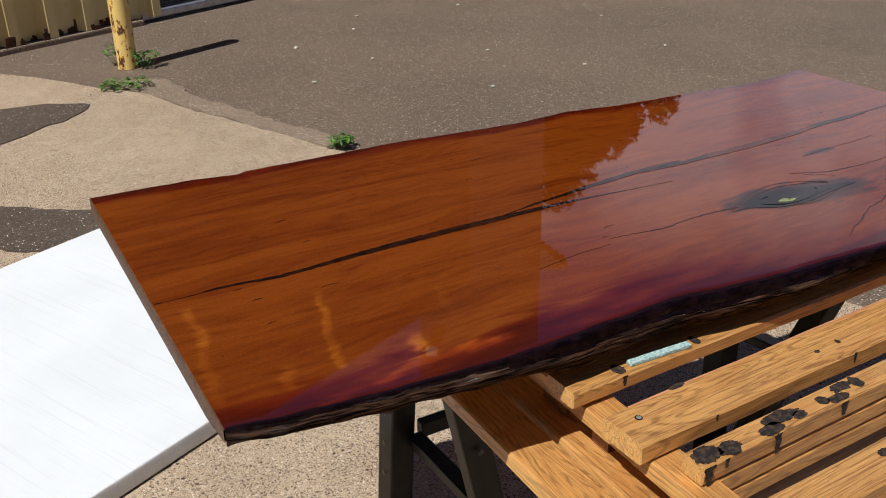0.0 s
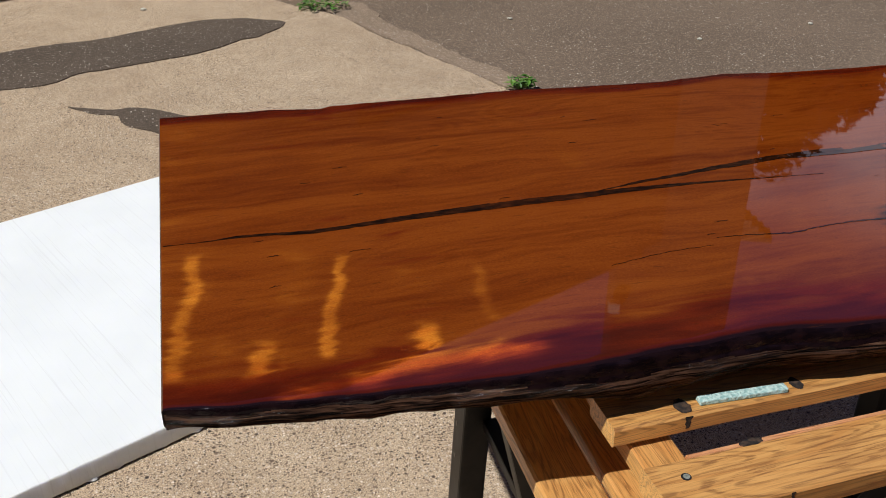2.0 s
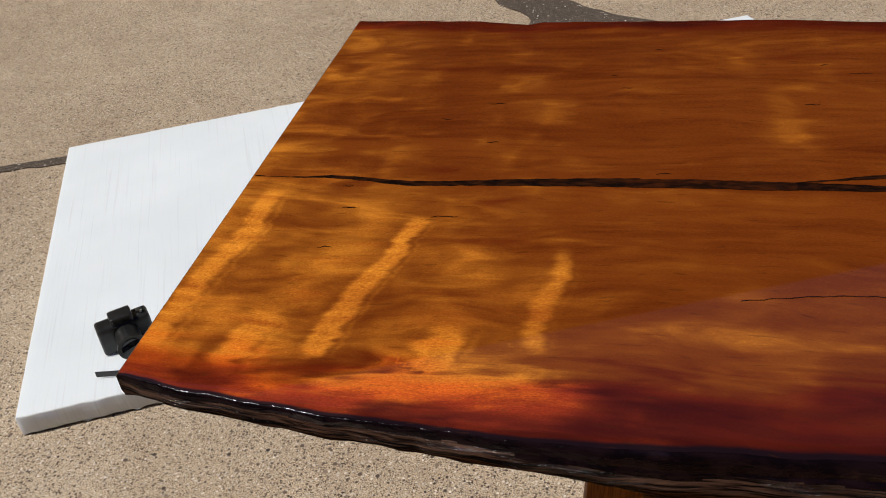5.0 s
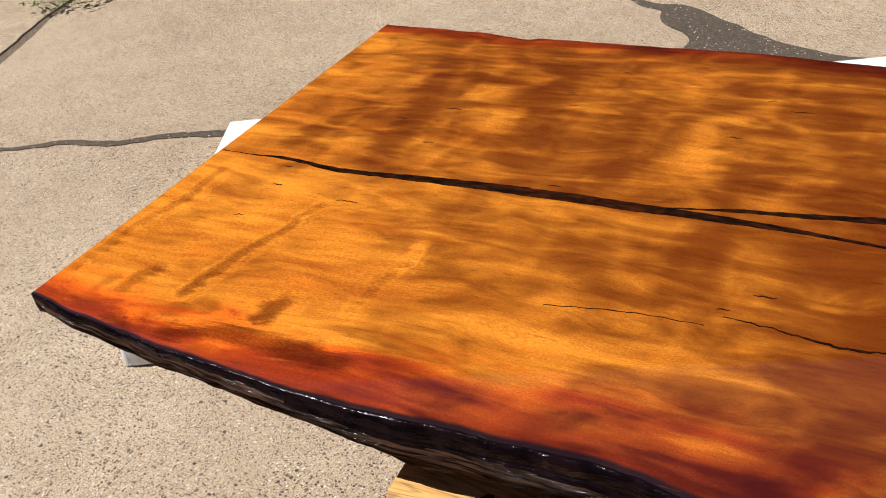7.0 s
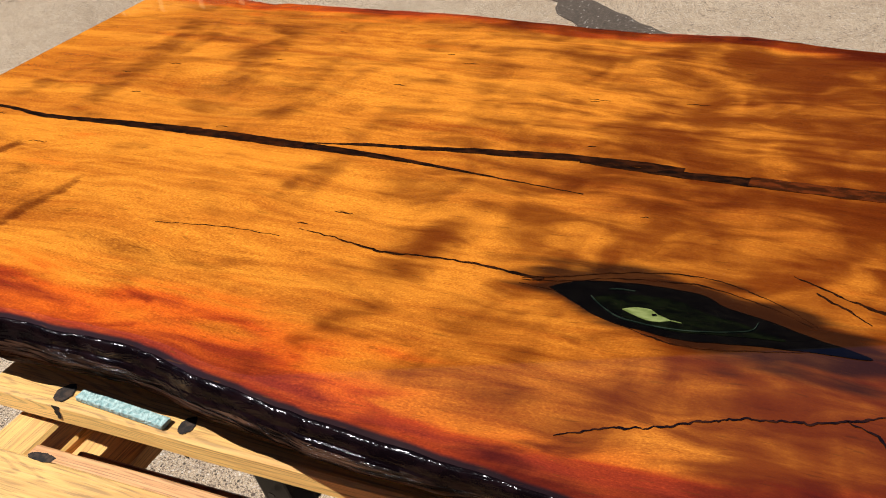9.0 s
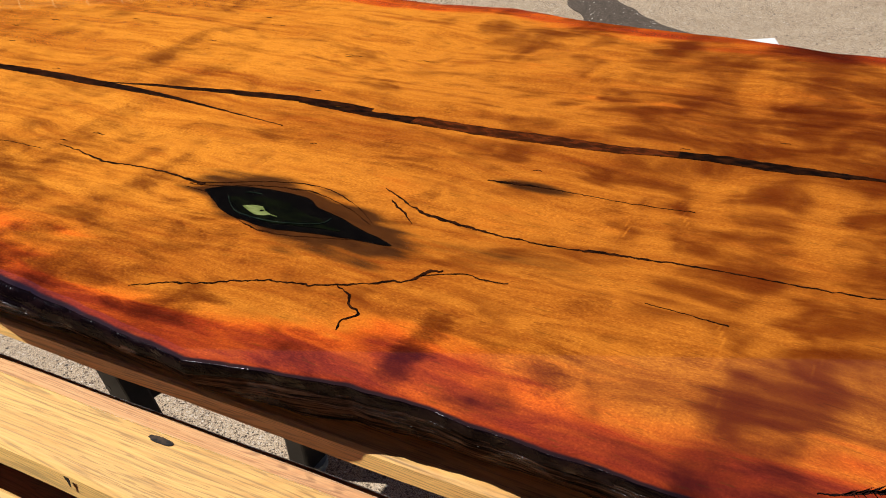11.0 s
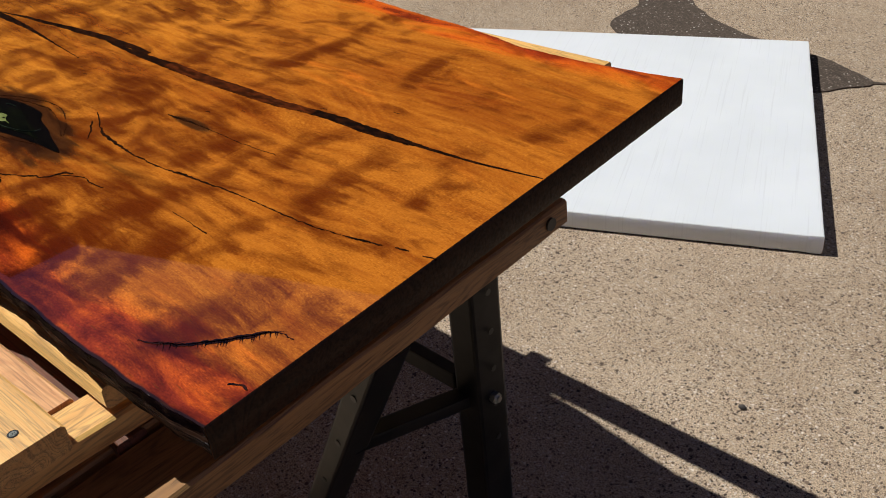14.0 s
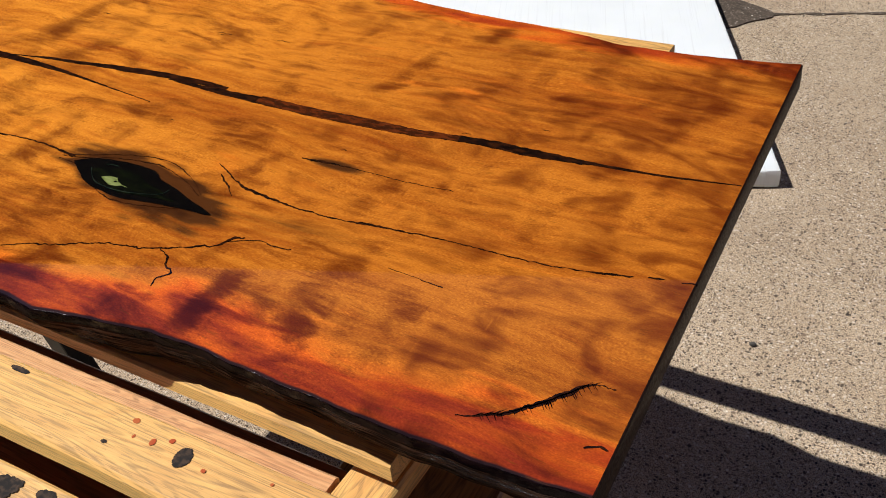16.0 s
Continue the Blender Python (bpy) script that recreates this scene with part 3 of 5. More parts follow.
def sheet(bm, outline, z0, z1, wobble=0.0, step=0.03, seed=0.0):
    """A flat slab with an irregular outline, from z0 up to z1."""
    ring = spline([*outline, outline[0]], step)[:-1]
    vs = []
    for i, p in enumerate(ring):
        a = noise.noise_vector((p[0] * 14 + seed, p[1] * 14, seed)) * wobble + noise.noise_vector((p[0] * 60 + seed, p[1] * 60, seed)) * wobble * 0.4
        vs.append(bm.verts.new((p[0] + a.x, p[1] + a.y, z1)))
    f = bm.faces.new(vs)
    if f.calc_area() and f.normal.z < 0:
        f.normal_flip()
    bmesh.ops.triangulate(bm, faces=[f])
    low = [bm.verts.new((v.co.x, v.co.y, z0)) for v in vs]
    for i in range(len(vs)):
        j = (i + 1) % len(vs)
        bm.faces.new((vs[i], low[i], low[j], vs[j]))
    bmesh.ops.recalc_face_normals(bm, faces=bm.faces)


# ---- ground ----
def build_ground():
    bm = bmesh.new()
    n = 24
    vs = [[bm.verts.new((-260 + 520 * (i / n), -260 + 520 * (j / n), -0.012)) for j in range(n + 1)] for i in range(n + 1)]
    for i in range(n):
        for j in range(n):
            bm.faces.new((vs[i][j], vs[i + 1][j], vs[i + 1][j + 1], vs[i][j + 1]))
    tagged(part("ground", bm, ASPHALT), "grey-brown weathered asphalt yard with pale chips", "ground", kind="structure")

    bm = bmesh.new()
    sheet(bm, [(2.9, -3.0), (2.55, -0.5), (2.05, 1.2), (1.62, 2.35), (1.326, 3.06), (1.10, 3.62), (0.95, 3.95), (0.815, 4.36), (0.62, 4.62), (0.38, 5.0),
               (0.10, 5.25), (-0.5, 5.3), (-1.8, 4.7), (-3.35, 3.55), (-3.20, 2.76), (-3.09, 2.48), (-2.98, 2.24), (-2.4, 0.6), (-2.0, -3.0)],
          -0.10, 0.0, 0.012, 0.05, 3.0)
    tagged(part("pavement", bm, CONCRETE), "tan exposed-aggregate concrete apron, worn and sunlit", "pavement", kind="structure")

    bm = bmesh.new()
    sheet(bm, [(-3.42, 3.5), (-3.27, 2.76), (-3.16, 2.46), (-3.05, 2.2), (-2.5, 0.6), (-2.1, -3.0), (-9, -3.0), (-9, 3.0), (-6, 4.2)], -0.10, -0.004, 0.01, 0.08, 9.0)
    tagged(part("pavement", bm, CONCRETE), "neighbouring bay of tan concrete beyond an open joint", "pavement", kind="structure")

    bm = bmesh.new()
    sheet(bm, [(-1.6, 3.45), (-0.9, 3.56), (-0.60, 3.59), (-0.47, 3.715), (-0.33, 3.75), (-0.08, 3.83), (0.10, 3.90), (0.278, 4.05), (0.39, 4.10), (0.525, 4.30),
               (0.40, 4.385), (0.284, 4.44), (0.02, 4.43), (-0.39, 4.235), (-0.65, 4.19), (-1.1, 4.05), (-1.7, 4.0)], -0.05, 0.005, 0.010, 0.04, 5.0)
    tagged(part("asphalt_patch", bm, PATCH), "dark asphalt repair patch over the concrete", "patch", kind="structure")

    bm = bmesh.new()
    sheet(bm, [(-0.485, 3.285), (-0.36, 3.225), (-0.295, 3.205), (-0.24, 3.215), (-0.14, 3.16), (0.03, 3.02), (0.2, 2.89), (0.39, 2.80), (0.6, 2.77), (0.72, 2.735), (0.82, 2.695),
               (0.93, 2.64), (0.87, 2.56), (0.80, 2.485), (0.6, 2.42), (0.3, 2.45), (-0.03, 2.60), (-0.10, 2.72), (-0.11, 2.88), (-0.25, 3.02), (-0.28, 3.13), (-0.36, 3.165), (-0.43, 3.22)],
          -0.05, 0.005, 0.010, 0.03, 7.0)
    tagged(part("asphalt_patch", bm, PATCH), "dark asphalt repair along a joint, partly under foam", "patch", kind="structure")

    # the open joint, filled with dark mastic
    joint = spline([(-2.6, 1.36, 0.010), (-2.19, 1.485, 0.012), (-2.01, 1.58, 0.015), (-1.9, 1.605, 0.020), (-1.79, 1.627, 0.017), (-1.62, 1.724, 0.020),
                    (-1.43, 1.794, 0.026), (-1.0, 1.95, 0.03), (0.6, 2.52, 0.03)], 0.02)
    joint2 = spline([(0.92, 2.64, 0.006), (1.0, 2.668, 0.004), (1.08, 2.697, 0.005), (1.3, 2.78, 0.004), (1.5, 2.86, 0.004)], 0.02)
    for pts in (joint, joint2):
        bm = bmesh.new()
        ribbon(bm, pts, 0.0035, 0.006, 0.012, 25)
        tagged(part("joint", bm, PATCH), "dark filled crack across the concrete", "crack", kind="structure")

    # dirt washed along the edge of the concrete
    bm = bmesh.new()
    sheet(bm, [(1.345, 3.06), (1.12, 3.63), (0.97, 3.97), (0.84, 4.36), (0.72, 4.68), (0.98, 4.62), (1.05, 4.2), (1.16, 3.9), (1.30, 3.5), (1.46, 3.1)], -0.03, -0.006, 0.03, 0.05, 2.0)
    tagged(part("dirt_strip", bm, DUST), "brown dirt washed along the concrete edge", "dirt", kind="structure")


def ribbon(bm, pts, z, depth, jag, freq, seed=0.0):
    """A ribbon of varying width along pts (x, y, half width), with jagged sides and a skirt."""
    left, right = [], []
    n = len(pts)
    for i, p in enumerate(pts):
        a, b = pts[max(0, i - 1)], pts[min(n - 1, i + 1)]
        d = Vector((b[0] - a[0], b[1] - a[1]))
        d = d.normalized() if d.length else Vector((1, 0))
        nrm = Vector((-d.y, d.x))
        w = max(p[2], 0.0002)
        j1 = noise.noise((p[0] * freq + seed, p[1] * freq, 1.3)) * jag
        j2 = noise.noise((p[0] * freq + seed, p[1] * freq, 7.7)) * jag
        w1, w2 = max(0.00015, w + min(j1, w * 1.2)), max(0.00015, w + min(j2, w * 1.2))
        left.append(bm.verts.new((p[0] + nrm.x * w1, p[1] + nrm.y * w1, z)))
        right.append(bm.verts.new((p[0] - nrm.x * w2, p[1] - nrm.y * w2, z)))
    for i in range(n - 1):
        bm.faces.new((left[i], right[i], right[i + 1], left[i + 1]))
    for side in (left, right):
        low = [bm.verts.new((v.co.x, v.co.y, z - depth)) for v in side]
        for i in range(n - 1):
            bm.faces.new((side[i], side[i + 1], low[i + 1], low[i]))
    bmesh.ops.recalc_face_normals(bm, faces=bm.faces)


build_ground()


# ---- building, far block and trees ----
WALL = pose(1.215, 6.178, 0, 0, 0, 22.5)


def ribs(bm, x0, x1, z0, z1, pitch=0.27):
    """Box-ribbed metal siding as one folded sheet with thickness behind it."""
    x = x0
    prof = []
    while x < x1:
        prof += [(x, 0.0), (x + pitch * 0.50, 0.0), (x + pitch * 0.68, -0.05), (x + pitch * 0.92, -0.05)]
        x += pitch
    prof.append((x1, 0.0))
    top = [bm.verts.new((a, b, z1)) for a, b in prof]
    low = [bm.verts.new((a, b, z0)) for a, b in prof]
    for i in range(len(prof) - 1):
        bm.faces.new((low[i], low[i + 1], top[i + 1], top[i]))


def build_building():
    b = thing("building", WALL, "cream ribbed-metal workshop wall with rusted foot and dark doorway", "building")
    bm = bmesh.new()
    ribs(bm, -9.0, 0.0, 0.03, 2.4)
    o = part("siding", bm, SIDING, b)
    o.matrix_parent_inverse = Matrix()
    bm = bmesh.new()
    ribs(bm, 3.4, 3.65, 0.10, 2.4, 0.25)
    o = part("siding", bm, SIDING, b)
    o.matrix_parent_inverse = Matrix()
    bm = bmesh.new()
    box(bm, (9.0, 0.25, 5.55), pose(-4.5, 0.16, 2.775))
    box(bm, (3.4, 0.25, 2.35), pose(1.7, 0.16, 4.375))
    box(bm, (0.55, 0.25, 5.55), pose(3.675, 0.16, 2.775))
    o = part("wall", bm, BRICK, b)
    o.matrix_parent_inverse = Matrix()
    bm = bmesh.new()
    rnd = random.Random(4)
    x = -9.0
    while x < -0.05:
        w = 0.025 + rnd.random() * 0.05
        low = 0.026 - 0.01 * rnd.random()
        for k in range(3):
            hh = 0.025 + 0.09 * rnd.random() * rnd.random()
            face = -0.003 if ((x + 9.0) / 0.27) % 1.0 < 0.5 else -0.053
            box(bm, (w / 3 + 0.004, 0.006, hh), pose(x + (k - 1) * w / 3, face, low + hh / 2, 0, (rnd.random() - 0.5) * 16, 0), 0.001, 1)
        x += w + 0.09 * rnd.random()
    o = part("rusted_foot", bm, RUST, b, "ragged rust along the foot")
    o["kind"] = "stuff"
    o.matrix_parent_inverse = Matrix()
    bm = bmesh.new()
    box(bm, (9.0, 0.12, 0.05), pose(-4.5, -0.005, 0.002), 0.012)
    o = part("footing", bm, DUST, b, "dusty concrete footing")
    o.matrix_parent_inverse = Matrix()
    bm = bmesh.new()
    for k in range(14):
        box(bm, (3.36, 0.03, 0.22), pose(1.70, 0.10, 0.20 + 0.225 * k), 0.006)
    o = part("roller_door", bm, DOOR, b)
    o.matrix_parent_inverse = Matrix()
    bm = bmesh.new()
    box(bm, (3.36, 0.09, 0.045), pose(1.70, 0.03, 0.03), 0.006)
    o = part("door_sill", bm, SILL, b)
    o.matrix_parent_inverse = Matrix()
    bm = bmesh.new()
    box(bm, (12.7, 3.9, 0.12), pose(-2.68, 2.0, 5.61), 0.02)
    o = part("roof", bm, BRICK, b)
    o.matrix_parent_inverse = Matrix()

    t = thing("tall_block", pose(4.97, 9.0, 0, 0, 0, -25), "dark rendered taller block beside the workshop", "building")
    bm = bmesh.new()
    box(bm, (1.50, 3.0, 12.0), pose(0.75, 1.5, 6.0), 0.02)
    o = part("wall", bm, SLATE, t)
    o.matrix_parent_inverse = Matrix()
    bm = bmesh.new()
    box(bm, (1.58, 3.1, 0.2), pose(0.75, 1.5, 12.1), 0.02)
    o = part("roof", bm, BRICK, t)
    o.matrix_parent_inverse = Matrix()
    bm = bmesh.new()
    for k in range(4):
        box(bm, (0.10 + 0.09 * k, 0.30, 0.075), pose(1.50 + 0.05 + 0.045 * k, 0.15, 5.84 + 0.075 * k), 0.01)
    o = part("gutter_box", bm, BRICK, t, "dark rainwater head at the corner")
    o.matrix_parent_inverse = Matrix()
    bm = bmesh.new()
    box(bm, (0.16, 0.12, 0.16), pose(0.03, -0.07, 7.20), 0.02)
    o = part("wall_lamp", bm, CHALK, t, "small pale box lamp")
    o.matrix_parent_inverse = Matrix()


def build_tree(x, y, h, r, seed):
    """A tree: tapered trunk, limbs, and a crown of many small leaf clumps with gaps."""
    rnd = random.Random(seed)
    t = thing("tree", pose(x, y, 0), "leafy green yard tree behind the block", "tree", "yard trees")
    bm = bmesh.new()
    rod(bm, (x, y, 0), (x, y, h * 0.55), 0.16, 10, 0.09)
    for k in range(9):
        a = k * 2.4 + rnd.random()
        z0 = h * (0.3 + 0.03 * k)
        e = (x + math.cos(a) * r * 0.7, y + math.sin(a) * r * 0.7, z0 + h * (0.18 + 0.2 * rnd.random()))
        rod(bm, (x, y, z0), e, 0.06, 6, 0.02)
    part("trunk", bm, TRUNK, t)
    verts, faces = [], []
    clumps = []
    for k in range(80):
        d = Vector((rnd.gauss(0, 1), rnd.gauss(0, 1), rnd.gauss(0, 1))).normalized() * (0.35 + 0.55 * rnd.random())
        clumps.append(Vector((x + d.x * r * 0.80, y + d.y * r * 0.80, h * 0.57 + d.z * h * 0.36)))
    for k in range(36000):
        c = clumps[k % len(clumps)]
        d = Vector((rnd.gauss(0, 1), rnd.gauss(0, 1), rnd.gauss(0, 1))).normalized() * rnd.random() ** 0.4
        p = c + Vector((d.x * r * 0.36, d.y * r * 0.36, d.z * h * 0.10))
        u = Vector((rnd.gauss(0, 1), rnd.gauss(0, 1), rnd.gauss(0, 0.6))).normalized() * 0.085
        v = u.orthogonal().normalized() * 0.06
        b = len(verts)
        verts += [p - u, p + v, p + u, p - v]
        faces.append((b, b + 1, b + 2, b + 3))
    me = bpy.data.meshes.new("crown")
    me.from_pydata([tuple(q) for q in verts], [], faces)
    me.materials.append(TREE_LEAF)
    o = new("crown", me)
    o.parent = t
    o.matrix_parent_inverse = t.matrix_basis.inverted()


build_building()
# unseen walls added to cut sky fill and reflections, so shadows go darker
for size, at in (((34, 0.3, 9.0), (1.0, -8.5, 4.5)), ((0.3, 22, 9.0), (-13.0, 2.5, 4.5))):
    bm = bmesh.new()
    box(bm, size, pose(*at), 0.01)
    tagged(part("sky_block_south" if size[0] > 1 else "sky_block_west", bm, BRICK), "plain dark wall, added out of view to block sky light", "wall", kind="structure")
for k, (x, y, h, r) in enumerate(((7.75, 10.15, 6.45, 1.05), (8.75, 10.25, 5.95, 0.85), (9.15, 9.65, 5.15, 0.70))):
    build_tree(x, y, h, r, 10 + k)


# ---- bollard, weeds, litter ----
def build_bollard():
    x, y = 0.875, 5.0
    b = thing("bollard", pose(x, y, 0), "yellow steel bollard with chipped paint and rust", "bollard")
    bm = bmesh.new()
    g = bmesh.ops.create_cone(bm, cap_ends=False, segments=28, radius1=0.058, radius2=0.058, depth=1.12)
    bmesh.ops.translate(bm, verts=g["verts"], vec=(x, y, 0.55))
    part("post", bm, YELLOW, b, smooth=True)
    bm = bmesh.new()
    g = bmesh.ops.create_uvsphere(bm, u_segments=24, v_segments=10, radius=0.058)
    bmesh.ops.scale(bm, vec=(1, 1, 0.6), verts=g["verts"])
    bmesh.ops.translate(bm, verts=g["verts"], vec=(x, y, 1.11))
    part("cap", bm, YELLOW, b, smooth=True)


def build_weed(x, y, spread, n, height, seed, label):
    rnd = random.Random(seed)
    bm = bmesh.new()
    for k in range(n):
        a = rnd.random() * 6.283
        d = spread * math.sqrt(rnd.random())
        base = Vector((x + math.cos(a) * d * 0.5, y + math.sin(a) * d * 0.35, 0.0))
        tip = base + Vector((math.cos(a) * d * 0.6, math.sin(a) * d * 0.5, height * (0.3 + 0.7 * rnd.random())))
        ln = 0.010 + 0.016 * rnd.random()
        ax = Vector((rnd.gauss(0, 1), rnd.gauss(0, 1), rnd.gauss(0, 0.4))).normalized()
        side = ax.cross(Vector((0, 0, 1)))
        side = (side.normalized() if side.length > 0.01 else Vector((1, 0, 0))) * ln * (0.3 + 0.25 * rnd.random())
        m = tip + Vector((0, 0, ln * 0.25))
        p0, p1, p2, p3 = tip - ax * ln, m + side, tip + ax * ln, m - side
        v = [bm.verts.new(q) for q in (p0, p1, p2, p3)]
        bm.faces.new((v[0], v[1], v[2]))
        bm.faces.new((v[0], v[2], v[3]))
        if k % 4 == 0:
            s = [bm.verts.new(q) for q in (base, base + Vector((0.003, 0, 0)), tip)]
            bm.faces.new(s)
    tagged(part("weed", bm, LEAF), label, "weed", "weeds in the joints", kind="stuff")


build_bollard()
build_weed(1.39, 3.03, 0.058, 90, 0.042, 1, "green weed tuft growing in the asphalt edge")
build_weed(0.76, 4.54, 0.13, 120, 0.035, 2, "low green weeds on the concrete corner")
build_weed(0.97, 4.95, 0.075, 80, 0.09, 3, "green weeds round the foot of the bollard")
build_weed(0.84, 5.10, 0.07, 50, 0.14, 4, "green weeds behind the bollard")
build_weed(-3.26, 2.82, 0.20, 160, 0.12, 5, "green weeds in the joint between concrete bays")
for k in range(13):
    rnd = random.Random(40 + k)
    p = ((2.62, 5.55), (2.43, 5.18), (3.44, 5.5), (2.2, 4.4), (3.2, 3.6), (4.1, 4.6), (1.9, 4.9), (2.9, 4.2), (1.7, 4.1), (3.9, 3.7), (2.5, 3.5), (0.1, 4.9), (-0.2, 4.75))[k]
    bm = bmesh.new()
    g = bmesh.ops.create_icosphere(bm, subdivisions=1, radius=0.010 + 0.008 * rnd.random())
    for v in g["verts"]:
        v.co *= 1 + 0.35 * (rnd.random() - 0.5)
        v.co.z *= 0.5
    bmesh.ops.translate(bm, verts=g["verts"], vec=(p[0], p[1], -0.006 if k < 11 else 0.006))
    tagged(part("litter", bm, CHALK), "pale scrap lying on the ground", "litter", "scraps on the ground")


# a loose stone
bm = bmesh.new()
bmesh.ops.create_icosphere(bm, subdivisions=2, radius=0.007)
for v in bm.verts:
    v.co *= 1 + 0.35 * noise.noise(v.co * 160)
    v.co = Vector((v.co.x * 1.15, v.co.y * 0.85, v.co.z * 0.65 + 0.0038))
bmesh.ops.transform(bm, matrix=pose(1.336, 1.095, 0.0, 0, 0, 30), verts=bm.verts)
tagged(part("stone", bm, STONE, smooth=True), "small dark grey stone lying loose on the concrete", "stone")

# ---- foam sheet and the camera on it ----
FOAM_M = pose(-0.098, 1.719, 0.028, 0, 0, 25.0)


def build_foam():
    bm = bmesh.new()
    nx, ny = 340, 180
    lx, ly, h = 2.285, 1.207, 0.05
    grid = {}
    for i in range(nx + 1):
        for j in range(ny + 1):
            x, y = -lx / 2 + lx * i / nx, -ly / 2 + ly * j / ny
            ex = 0.0
            if j in (0, ny):
                ex = noise.noise((x * 30, y * 5, 2.0)) * (0.003 if x < -0.4 else 0.0007)
            if i in (0, nx):
                ex = noise.noise((y * 25, x, 5.0)) * 0.0007
            x -= 0.05 * y * i / nx
            grid[i, j] = bm.verts.new((x + (ex if i in (0, nx) else 0), y + (ex if j in (0, ny) else 0), h / 2 + noise.noise((x * 1.3, y * 1.7, 0)) * 0.0015))
    for i in range(nx):
        for j in range(ny):
            bm.faces.new((grid[i, j], grid[i + 1, j], grid[i + 1, j + 1], grid[i, j + 1]))
    rim = [grid[i, 0] for i in range(nx)] + [grid[nx, j] for j in range(ny)] + [grid[i, ny] for i in range(nx, 0, -1)] + [grid[0, j] for j in range(ny, 0, -1)]
    rings = [rim]
    for z, o in ((h / 2 - 0.002, 0.0015), (0.0, 0.002), (-h / 2 + 0.006, 0.001), (-h / 2, -0.002)):
        ring = []
        for v in rim:
            rag = (noise.noise((v.co.x * 55, v.co.y * 55, z * 90)) * (0.0016 if v.co.x < -0.4 else 0.0003) + max(0.0, noise.noise((v.co.x * 38, v.co.y * 38, 4.0)) - 0.05) * 0.016 * (1.0 if z < -0.022 and v.co.y < 0 and v.co.x < -0.2 else 0.0)) * (1.0 if z < 0.01 else 0.1)
            d = Vector((v.co.x / lx, v.co.y / ly, 0))
            d = Vector((math.copysign(1, d.x), 0, 0)) if abs(d.x) > abs(d.y) else Vector((0, math.copysign(1, d.y), 0))
            ring.append(bm.verts.new((v.co.x + d.x * (o + rag), v.co.y + d.y * (o + rag), z)))
        rings.append(ring)
    for a, b in zip(rings, rings[1:]):
        for i in range(len(a)):
            j = (i + 1) % len(a)
            bm.faces.new((a[i], b[i], b[j], a[j]))
    ob = part("foam_sheet", bm, FOAM)
    ob.matrix_basis = FOAM_M
    tagged(ob, "large white polystyrene foam sheet lying on the concrete", "foam sheet")


def build_photo_camera():
    m = pose(-0.745, 0.935, 0.053, 0, 0, 40)
    c = thing("photo_camera", m, "black compact camera with a strap lying on the foam", "camera")
    bm = bmesh.new()
    box(bm, (0.115, 0.045, 0.068), m @ pose(0, 0, 0.034), 0.008, 3)
    box(bm, (0.05, 0.04, 0.02), m @ pose(0, 0, 0.074), 0.006, 2)
    part("body", bm, BLACK, c)
    bm = bmesh.new()
    rod(bm, m @ Vector((0, -0.02, 0.036)), m @ Vector((0, -0.065, 0.036)), 0.028, 20)
    rod(bm, m @ Vector((0, -0.065, 0.036)), m @ Vector((0, -0.072, 0.036)), 0.031, 20)
    part("lens_barrel", bm, BLACK, c)
    bm = bmesh.new()
    rod(bm, m @ Vector((0, -0.0715, 0.036)), m @ Vector((0, -0.0735, 0.036)), 0.023, 20)
    part("lens_glass", bm, GLASSY, c)
    bm = bmesh.new()
    rod(bm, m @ Vector((0.04, 0, 0.068)), m @ Vector((0.04, 0, 0.076)), 0.007, 12)
    part("shutter_button", bm, BRIGHT, c)
    # strap: a flat band that loops over the foam
    pts = spline([(-0.735, 0.91, 0.10), (-0.67, 0.895, 0.085), (-0.63, 0.93, 0.075), (-0.595, 0.955, 0.075), (-0.575, 0.93, 0.065), (-0.60, 0.885, 0.056),
                  (-0.65, 0.85, 0.056), (-0.70, 0.83, 0.056), (-0.76, 0.815, 0.058)], 0.008)
    bm = bmesh.new()
    rows = [[bm.verts.new((p[0], p[1], p[2] + dz)) for dz in (0.0, 0.014)] + [bm.verts.new((p[0] + 0.002, p[1] + 0.002, p[2] + dz)) for dz in (0.014, 0.0)] for p in pts]
    for a, b in zip(rows, rows[1:]):
        for k in range(4):
            bm.faces.new((a[k], a[(k + 1) % 4], b[(k + 1) % 4], b[k]))
    bmesh.ops.recalc_face_normals(bm, faces=bm.faces)
    part("strap", bm, BLACK, c, "narrow black wrist strap")


build_foam()
build_photo_camera()

